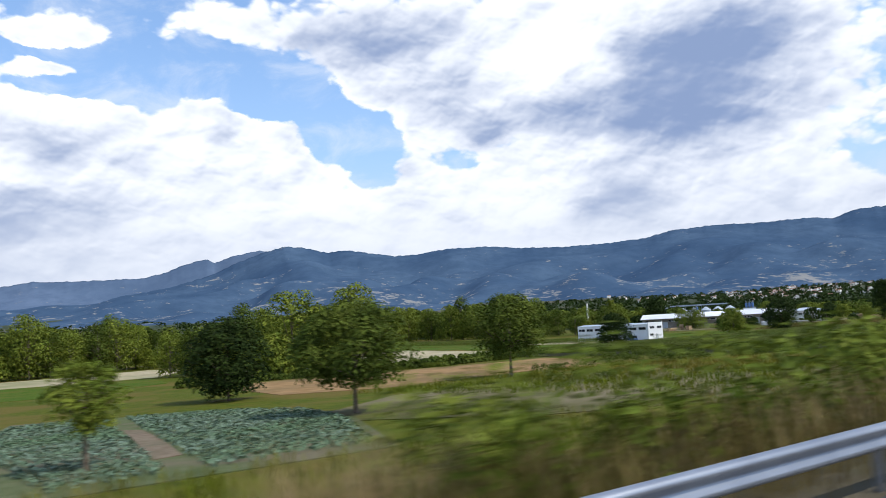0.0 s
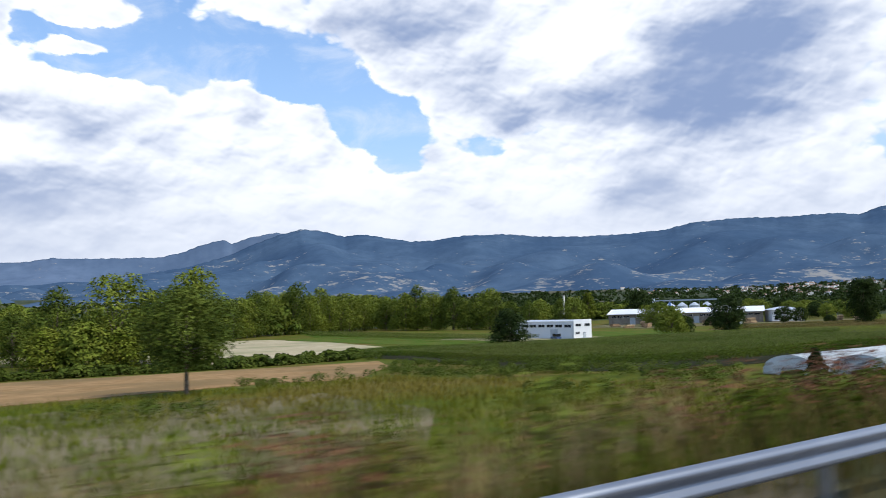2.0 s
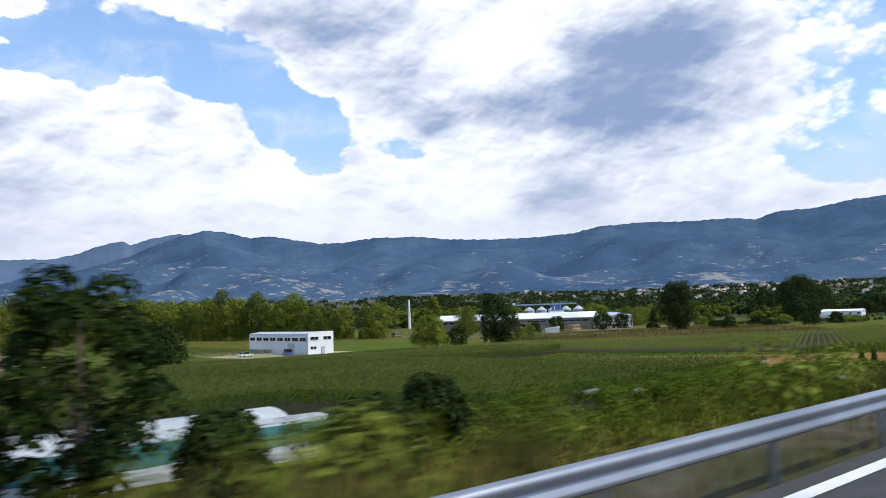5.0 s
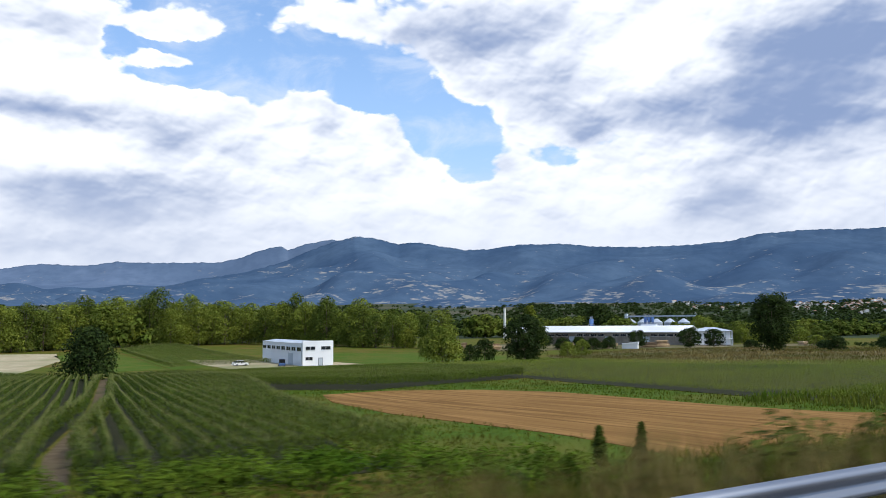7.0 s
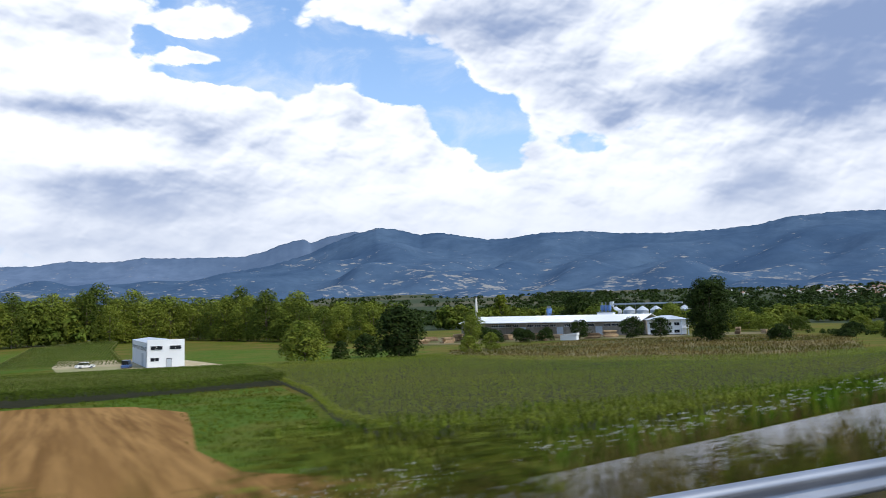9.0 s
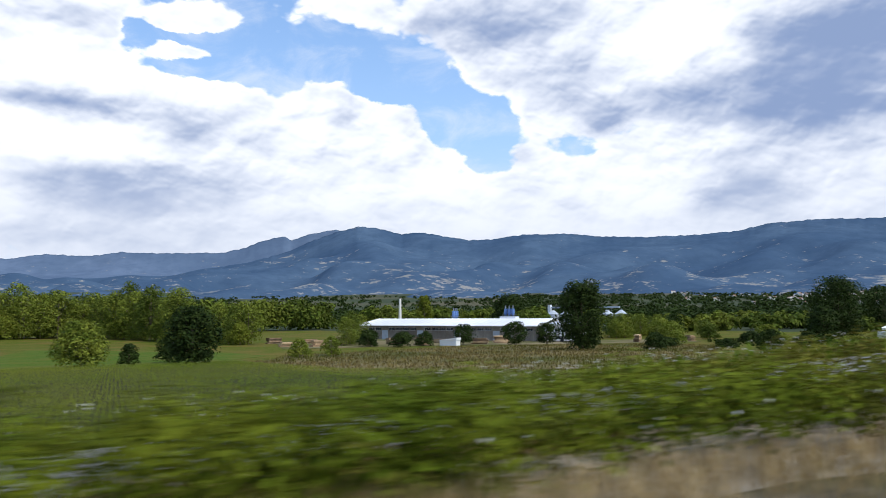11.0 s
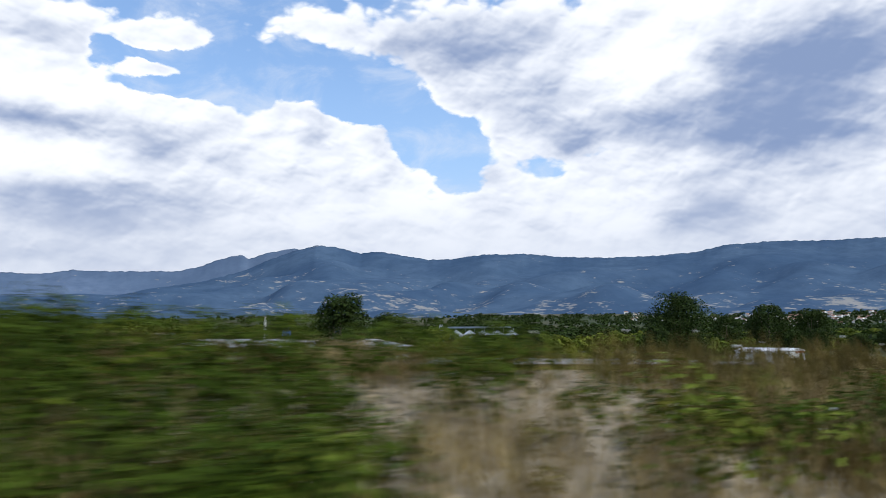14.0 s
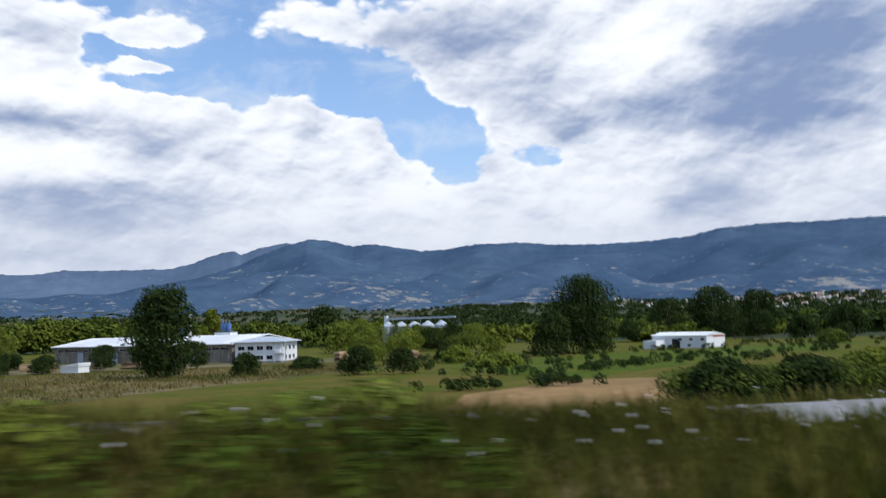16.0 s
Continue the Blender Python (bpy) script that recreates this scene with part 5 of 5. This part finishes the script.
def strip_spots(n, seed):
    rng = np.random.default_rng(seed)
    x, y = rng.uniform(193, 254, n), rng.uniform(22, 113, n)
    ok = inside(LUSH_1, x, y) & ~inside(TAN_1, x, y)
    return np.stack([x, y, 0 * x], -1)[ok]


bank = lambda x: (x > 258) & (x < 352)


def bare(x, d):
    """Where the earth bank shows no plants."""
    return (((x > 264) & (x < 270)) | ((x > 304.3) & (x < 306.5 + 0.85 * d)) | ((x > 328.3) & (x < 332.4)) | ((x > 343) & (x < 347.5)) | ((x > 262) & (x < 335) & (d < 8.0))) & (d < 12.4) & (d > 6)


def low_bank(x, d):
    """Where the plants stay low on top of the bank and the slip road shows."""
    return (x > 347) & (x < 371) & (d > 9.0)


blades("straw_clumps", np.concatenate([scatter(260, 36, 50, 7.5, 11, 97), scatter(330, -20, 60, 7.0, 11, 94), scatter(90, 340, 366, 7.2, 9.5, 96)]), M["straw"], "bleached clumps of dry straw by the road", 94, 1.2, 0.014, 26, 0.30)
blades("rank_grass", np.concatenate([scatter(4600, 350, 480, 5.3, 12.6, 8, lambda x, d, p: (x < 397) | (d < 8.5)), scatter(1500, 373, 398, 10.0, 13.2, 9)]), M["olive"], "tall olive roadside grass", 28, 0.95, 0.02, 9, 0.24)
blades("dry_grass", scatter(6500, -25, 352, 5.3, 12, 1, lambda x, d, p: (p > -0.3) & (~bank(x) | (d > 11))), M["dry"], "tall dry straw-coloured roadside grass", 21, 0.95, 0.014, 9, 0.22)
blades("green_grass", scatter(12000, -25, 480, 5.3, 30, 2, lambda x, d, p: (p < 0.5) & (~bank(x) | (d > 11))), M["weed"], "rough green roadside grass and weeds", 22, 0.65, 0.022, 9, 0.28)
blades("meadow_grass", scatter(15000, -25, 250, 14, 92, 3, lambda x, d, p: ~((x > 105) & (x < 200) & (d > 30)) & ~((x > 195) & (d > 29)) & ~((x < 50) & (d > 36))), M["meadow"], "uneven yellow-green grass beyond the embankment", 23, 0.75, 0.03, 7, 0.4)
blades("bank_straw", np.concatenate([scatter(1400, 338, 392, 6.4, 12.6, 98), scatter(700, 262, 304, 6.3, 8.4, 99)]), M["straw"], "bleached grass stalks over the bank", 98, 0.55, 0.012, 9, 0.25)
blades("verge_tufts", scatter(2600, -25, 480, 4.7, 6.2, 4), M["dry"], "short dry tufts along the crash barrier", 24, 0.30, 0.010, 8, 0.15)
blades("bank_weeds", scatter(2600, 258, 352, 6.2, 13.3, 5, lambda x, d, p: (p > 0.25) & ~bare(x, d) | (d > 12.2)), M["weed"], "green weeds growing on the bare bank", 25, 0.55, 0.03, 12, 0.3)
blades("meadow_straw", scatter_box(9000, 312, 474, 95, 236, 71), M["dry"], "pale dry weeds over the meadow", 71, 0.8, 0.06, 4, 0.8)
blades("crest_grass", scatter(2600, 256, 346, 12.0, 13.3, 72), M["straw"], "dry grass along the top of the bank", 72, 0.6, 0.014, 10, 0.18)
blades("strip_grass", strip_spots(5200, 74), M["weed"], "lush grass tufts round the stubble", 74, 0.35, 0.03, 6, 0.4)
blades("field_grass", scatter(5000, 236, 330, 19, 52, 73), M["lush_blade"], "green weeds between the slip road and the maize", 73, 0.9, 0.05, 5, 0.5)
blades("ramp_grass", scatter(7000, 235, 480, 19, 34, 6), M["dry"], "dry grass on the slope behind the slip road", 26, 0.8, 0.024, 4, 0.35)


def herb(name, spots, tall, leaf, mat, label, seed, per=60, spread=0.5):
    """Leafy weeds as a mass of small sprays round many spots."""
    rng = np.random.default_rng(seed)
    c = spots.copy()
    c[:, 2] = ground_z(c[:, 0], c[:, 1]) + tall * rng.uniform(0.3, 0.6, len(c))
    v, f = leaf_cloud(c, tall * rng.uniform(0.4, 0.75, len(c)), per, leaf, rng, 1.1)
    return tagged(mesh_object(name, v, f, mat), label, "weeds", kind="stuff")


def zone(x0, x1, d0, d1, n, seed):
    return scatter(n, x0, x1, d0, d1, seed)


herb("leafy_weeds", scatter(900, -25, 480, 6.6, 13, 31, lambda x, d, p: (p < 0.45) & ~bare(x, d) & ~low_bank(x, d)), 1.1, 0.075, M["weed"], "leafy green roadside weeds", 31, 110)
herb("dark_weeds", scatter(420, -25, 480, 7.0, 16, 32, lambda x, d, p: (p < -0.1) & ~bare(x, d) & ~low_bank(x, d)), 1.4, 0.085, M["leaf_mid"], "dark leafy roadside thicket", 32, 130)
herb("roadside_thicket", np.concatenate([zone(5, 40, 8, 14, 90, 51), zone(44, 60, 9, 13, 16, 63), zone(80, 98, 8.5, 14, 30, 52), zone(146, 168, 9, 15, 26, 53)]), 2.3, 0.10, M["leaf_mid"], "tall leafy green thicket on the embankment", 34, 260)
herb("bank_thicket", np.concatenate([zone(270, 298, 8.6, 12.8, 150, 54), zone(298, 304.5, 8.0, 12.8, 40, 66)]), 1.45, 0.07, M["weedthicket"], "dense yellow-green thicket on top of the bank", 35, 190)
herb("bank_scrub", np.concatenate([zone(315.5, 328, 8.6, 12.6, 60, 55), zone(335.5, 343.5, 7.2, 12.6, 110, 56), zone(347, 364, 7.4, 9.4, 34, 62), zone(343, 348, 10, 12.8, 16, 64), zone(364, 390, 7.2, 9.6, 60, 57)]), 1.1, 0.07, M["weedbush"], "green scrub over the earth bank", 37, 150)
herb("bank_clumps", np.concatenate([zone(313.5, 318, 8.4, 12, 30, 58), zone(301, 312, 8.6, 12.3, 7, 61), zone(262, 276, 8, 12, 12, 59), zone(343, 352, 8, 12, 10, 60)]), 0.55, 0.06, M["weed"], "small green clumps on the bare bank", 36, 70)
def spots_along(line, n, spread, seed):
    rng = np.random.default_rng(seed)
    p = np.array(line, float)
    k = rng.integers(0, len(p) - 1, n)
    q = p[k] + (p[k + 1] - p[k]) * rng.random((n, 1)) + rng.normal(0, spread, (n, 2))
    return np.concatenate([q, np.zeros((n, 1))], 1)


herb("field_edge_weeds", np.concatenate([spots_along([(109, 101), (109, 73), (117, 59), (111, 41)], 130, 2.4, 81), spots_along([(122, 115), (123, 99), (121, 79), (117, 66)], 110, 1.6, 82), spots_along([(95.6, 50), (95, 43), (100, 31)], 14, 2.0, 83), spots_along([(64, 66), (70, 58)], 14, 1.6, 97), spots_along([(84, 92), (100, 88)], 22, 1.6, 98), spots_along([(132, 140), (136, 165)], 30, 1.5, 84)]), 1.2, 0.10, M["leaf_wood"], "dark green rank weeds along the field edge", 81, 130)
herb("hedge_thicket", spots_along([(429, 43), (438, 38), (456, 34.5), (480, 30)], 150, 1.6, 88), 2.2, 0.13, M["leaf_wood"], "tangled dark hedge thicket behind the slip road", 83, 190)
wide = np.random.default_rng(90)
gx, gy = wide.uniform(440, 660, 900), wide.uniform(72, 215, 900)
far_side = inside([(436, 76), (448, 82), (470, 86), (560, 110), (660, 130), (660, 205), (500, 215), (470, 180)], gx, gy) & (np.sin(gx * 0.13 + 2 * np.sin(gy * 0.11)) + np.sin(gy * 0.19) > 0.0)
herb("field_weeds", np.concatenate([np.stack([gx, gy, 0 * gx], -1)[far_side], spots_along([(430, 82), (437, 77), (446, 71)], 26, 1.2, 91), spots_along([(470, 100), (520, 118)], 40, 3.0, 92)]), 1.4, 0.20, M["leaf_dark"], "rank dark green weeds over the open fields", 90, 90)
blades("foot_grass", scatter(3600, 176, 232, 12, 27, 93), M["lush_blade"], "bright green grass below the embankment", 93, 0.6, 0.03, 8, 0.35)
herb("embankment_scrub", np.concatenate([zone(94, 116, 13, 30, 70, 85), zone(186, 202, 8.5, 12.5, 26, 86), zone(211, 217, 8, 12, 8, 87)]), 1.7, 0.10, M["leaf_wood"], "dark leafy scrub at the foot of the embankment", 82, 200)
herb("foot_weeds", np.concatenate([spots_along([(170, 29), (180, 30), (189, 30.5), (197, 25)], 120, 1.3, 101), spots_along([(150, 27), (170, 24), (190, 20)], 70, 2.0, 102), spots_along([(140, 34), (158, 31.5), (177, 30.5)], 90, 1.1, 103)]), 1.5, 0.10, M["lush_blade"], "tall lush weeds at the foot of the embankment", 101, 150)
herb("rusty_dock", np.concatenate([zone(49, 78, 7.4, 10.4, 70, 33)]), 1.75, 0.05, M["rust"], "dried rust-brown dock stems", 33, 110)


def umbels(spots, seed):
    rng = np.random.default_rng(seed)
    n = len(spots)
    z = ground_z(spots[:, 0], spots[:, 1])
    h = rng.uniform(0.6, 1.15, n)
    r = rng.uniform(0.022, 0.045, n)
    k = 7
    a = np.arange(k) * 2 * math.pi / k
    top = np.stack([spots[:, 0], spots[:, 1], z + h], -1)
    ring = top[:, None] + np.stack([np.cos(a), np.sin(a), 0 * a], -1)[None] * r[:, None, None]
    v = np.concatenate([top[:, None] + [0, 0, 0.03], ring, (top - [0, 0, 0.05])[:, None], np.stack([spots[:, 0], spots[:, 1], z], -1)[:, None]], 1)
    per = k + 3
    b = np.arange(n)[:, None] * per
    f = [b + [0, 1 + i, 1 + (i + 1) % k] for i in range(k)] + [b + [k + 1, 1 + (i + 1) % k, 1 + i] for i in range(k)]
    v[:, k + 2] -= [0, 0, 0]
    f.append(b + [k + 1, 0, k + 2])
    ms = np.concatenate([np.zeros(2 * k * n, int), np.ones(n, int)])
    return tagged(mesh_object("wild_carrot", v.reshape(-1, 3), np.concatenate(f), [M["umbel"], M["weed"]], None, ms), "white umbels of wild carrot along the road", "wildflowers", kind="stuff")


umbels(np.concatenate([scatter(420, 262, 420, 7.5, 13.2, 44, lambda x, d, p: ~bare(x, d)), scatter(500, -25, 480, 6.0, 13, 41, lambda x, d, p: (p > 0.3) & ~bank(x)), scatter(2600, 226, 300, 19.3, 26, 42)]), 41)


def cabbages():
    rng = np.random.default_rng(50)
    pts = [(x, y) for x in np.arange(6, 52, 0.75) for y in np.arange(38, 96, 0.7)]
    p = np.array(pts) + rng.normal(0, 0.08, (len(pts), 2))
    ok = inside([(5, 37.5), (21.5, 36), (25, 44), (31, 58), (34, 72), (31, 84), (22, 92.5), (12.5, 99.5), (7, 80)], p[:, 0], p[:, 1]) & (abs(p[:, 0] - 5.5 - 0.17 * p[:, 1]) > 1.0)
    p = p[ok]
    c = np.stack([p[:, 0], p[:, 1], ground_z(p[:, 0], p[:, 1]) + 0.20], -1)
    v, f = leaf_cloud(c, np.full(len(c), 0.24), 9, 0.14, rng, 0.7)
    tagged(mesh_object("cabbage_rows", v, f, M["cabbage"]), "rows of blue-green cabbages", "cabbages", kind="stuff")


cabbages()
field("garden_path", [(12.3, 45), (14.0, 45.5), (15.9, 55), (18.2, 70), (17.2, 73), (15.4, 62), (13.6, 52)], M["cabbage_soil"], "bare pale earth path between the cabbages", "path", 0.10)

# ---------------------------------------------------------------- mountains and town
SKYLINE = [(-10, 4.5), (8, 6.2), (19.6, 6.7), (21.8, 6.6), (23.9, 6.25), (26.5, 6.2), (27.8, 5.75), (29.3, 5.95), (33.0, 5.95), (35.8, 6.08), (37.2, 6.0), (38.9, 5.94), (40.7, 5.53),
           (43.7, 5.36), (46.8, 5.33), (49.9, 5.44), (52.4, 5.71), (55.6, 5.72), (58.2, 5.39), (59.8, 5.36), (62.4, 5.81), (63.4, 5.96), (64.7, 5.82), (66.6, 6.28), (67.9, 6.38),
           (69.4, 6.02), (71.2, 5.34), (73.2, 4.45), (75.7, 3.73), (77.7, 3.34), (82.7, 2.75), (86.3, 2.5), (93.0, 2.2), (105, 1.9)]
FAR_RIDGE = [(60, 4.6), (66, 5.6), (69.2, 6.10), (69.9, 6.12), (71.6, 5.76), (72.8, 5.35), (73.4, 5.61), (74.0, 5.5), (74.9, 5.24), (76.1, 4.76), (77.7, 4.36), (79.6, 4.33), (82.7, 4.25),
             (84.4, 4.30), (86.3, 3.97), (89.1, 4.03), (91.1, 3.68), (93.0, 3.63), (105, 3.0)]
CREST_AZ = [10, 22, 28, 34, 40, 46, 52, 58, 64, 70, 76, 82, 88, 94, 105]
CREST_R = [5900, 5440, 5190, 5020, 4910, 4845, 4805, 4815, 4875, 4950, 5035, 5185, 5405, 5700, 6000]
EYE = np.array((224.0, -1.5, 3.3))          # the skyline's angles are taken from here


def crest_distance(az):
    """How far off the crest lies: the range runs nearly square to the valley."""
    return np.interp(az, CREST_AZ, CREST_R)


def spurs(A, R, seed):
    """Spurs and gullies running down the slope, from about -1 to 1."""
    rng = np.random.default_rng(seed)
    total = np.zeros_like(A)
    for k in range(18):
        fa, fr, ph = rng.uniform(8, 70), rng.uniform(0.0015, 0.006), rng.uniform(0, 6.28, 2)
        total += np.sin(fa * A + ph[0] + 2.6 * np.sin(fr * R + ph[1] + 3 * A)) / (1 + fa / 16)
    return total / 2.4


def slope_mesh(name, line, az0, az1, near, out_by, mat, height, label, category, seed):
    """A mountainside that climbs from the valley to a crest seen under the given angles."""
    az = np.arange(az0, az1 + 0.01, 0.16)
    el = np.interp(az, [s[0] for s in line], [s[1] for s in line])
    fine = 0.022 * (np.sin(az * 5.1 + 2 * np.sin(az * 1.7)) + 0.7 * np.sin(az * 12.3) + 0.4 * np.sin(az * 29.0))
    far = crest_distance(az) - out_by
    u = np.concatenate([np.linspace(0, 1, 58), [1.004, 1.02]])
    U, A = np.meshgrid(u, np.radians(az))
    R = near + (far[:, None] - near) * U
    x, y = EYE[0] + R * np.cos(A), EYE[1] + R * np.sin(A)
    crest = (far * np.tan(np.radians(el)) + EYE[2])[:, None]
    teeth = (far * np.radians(fine))[:, None]
    foot = plain_z(x, y)
    c = np.clip(U, 0, 1)
    z = foot * (1 - c) + crest * (0.12 * c + 0.88 * c ** 2.0)
    z += spurs(A, R, seed) * height * np.sin(np.pi * c) ** 0.8
    z += teeth * c ** 9
    z = np.where(U > 1, crest + teeth - (U - 1) * 9000, z)
    z = np.where(U <= 0, foot - 3, z)
    v = np.stack([x, y, z], -1).reshape(-1, 3)
    n = len(u)
    i, j = np.meshgrid(np.arange(len(az) - 1), np.arange(n - 1), indexing="ij")
    a = (i * n + j).ravel()
    ob = mesh_object(name, v, np.stack([a, a + n, a + n + 1, a + 1], -1), mat, None, None, True)
    return tagged(ob, label, category, kind="structure")


slope_mesh("mountain_range", SKYLINE, -10, 105, 2500, 170, M["mountain"], 70.0, "long dark wooded mountain range behind the valley, blue haze in its colour", "mountains", 7)
slope_mesh("far_hills", FAR_RIDGE, 60, 105, 4200, 0, M["far_mountain"], 24.0, "far hills beyond the mountain range, pale blue haze in their colour", "hills", 8)


def town(seed=9):
    rng = np.random.default_rng(seed)
    vs, fs, ms = [], [], []
    for k in range(300):
        a = radians(rng.choice([rng.uniform(18, 45), rng.normal(31, 4)]))
        r = rng.uniform(1700, 3300)
        x, y = 192 + r * math.cos(a), r * math.sin(a)
        w, d, h = rng.uniform(7, 14), rng.uniform(7, 10), rng.uniform(4, 8)
        z = float(plain_z(x, y)) - 1
        t = rng.uniform(0, math.pi)
        c, s = math.cos(t), math.sin(t)
        P = lambda u, q, e: (x + c * u - s * q, y + s * u + c * q, z + e)
        b = len(vs)
        vs += [P(-w / 2, -d / 2, 0), P(w / 2, -d / 2, 0), P(w / 2, d / 2, 0), P(-w / 2, d / 2, 0), P(-w / 2, -d / 2, h), P(w / 2, -d / 2, h), P(w / 2, d / 2, h), P(-w / 2, d / 2, h), P(-w / 2, 0, h + 2.4), P(w / 2, 0, h + 2.4)]
        fs += [tuple(b + i for i in q) for q in ((0, 1, 5, 4), (1, 2, 6, 5), (2, 3, 7, 6), (3, 0, 4, 7), (4, 7, 8), (5, 9, 6), (4, 5, 9, 8), (6, 7, 8, 9))]
        ms += [0] * 6 + [1] * 2
    tagged(mesh_object("far_town", vs, fs, [M["house"], M["tile"]], None, ms), "small far town of pale houses at the mountain foot", "town", kind="stuff")


town()


def far_trees(seed=13):
    """Dark hedges and groves over the valley floor, too far to tell apart."""
    rng = np.random.default_rng(seed)
    n = 2900
    a, r = np.radians(np.where(rng.random(n) < 0.7, rng.uniform(6, 56, n), rng.uniform(50, 100, n))), 640 + 2100 * rng.random(n) ** 1.2
    x, y = 192 + r * np.cos(a), r * np.sin(a)
    c = np.stack([x, y, plain_z(x, y) + 3.5], -1)
    c = np.repeat(c, 3, 0) + rng.normal(0, 1, (3 * n, 3)) * [9, 9, 1.2]
    v, f = leaf_cloud(c, rng.uniform(4.0, 7.0, len(c)), 12, 3.0, rng, 0.9)
    tagged(mesh_object("far_groves", v, f, M["leaf_dark"]), "dark hedges and groves over the far valley floor", "trees", kind="stuff")


far_trees()
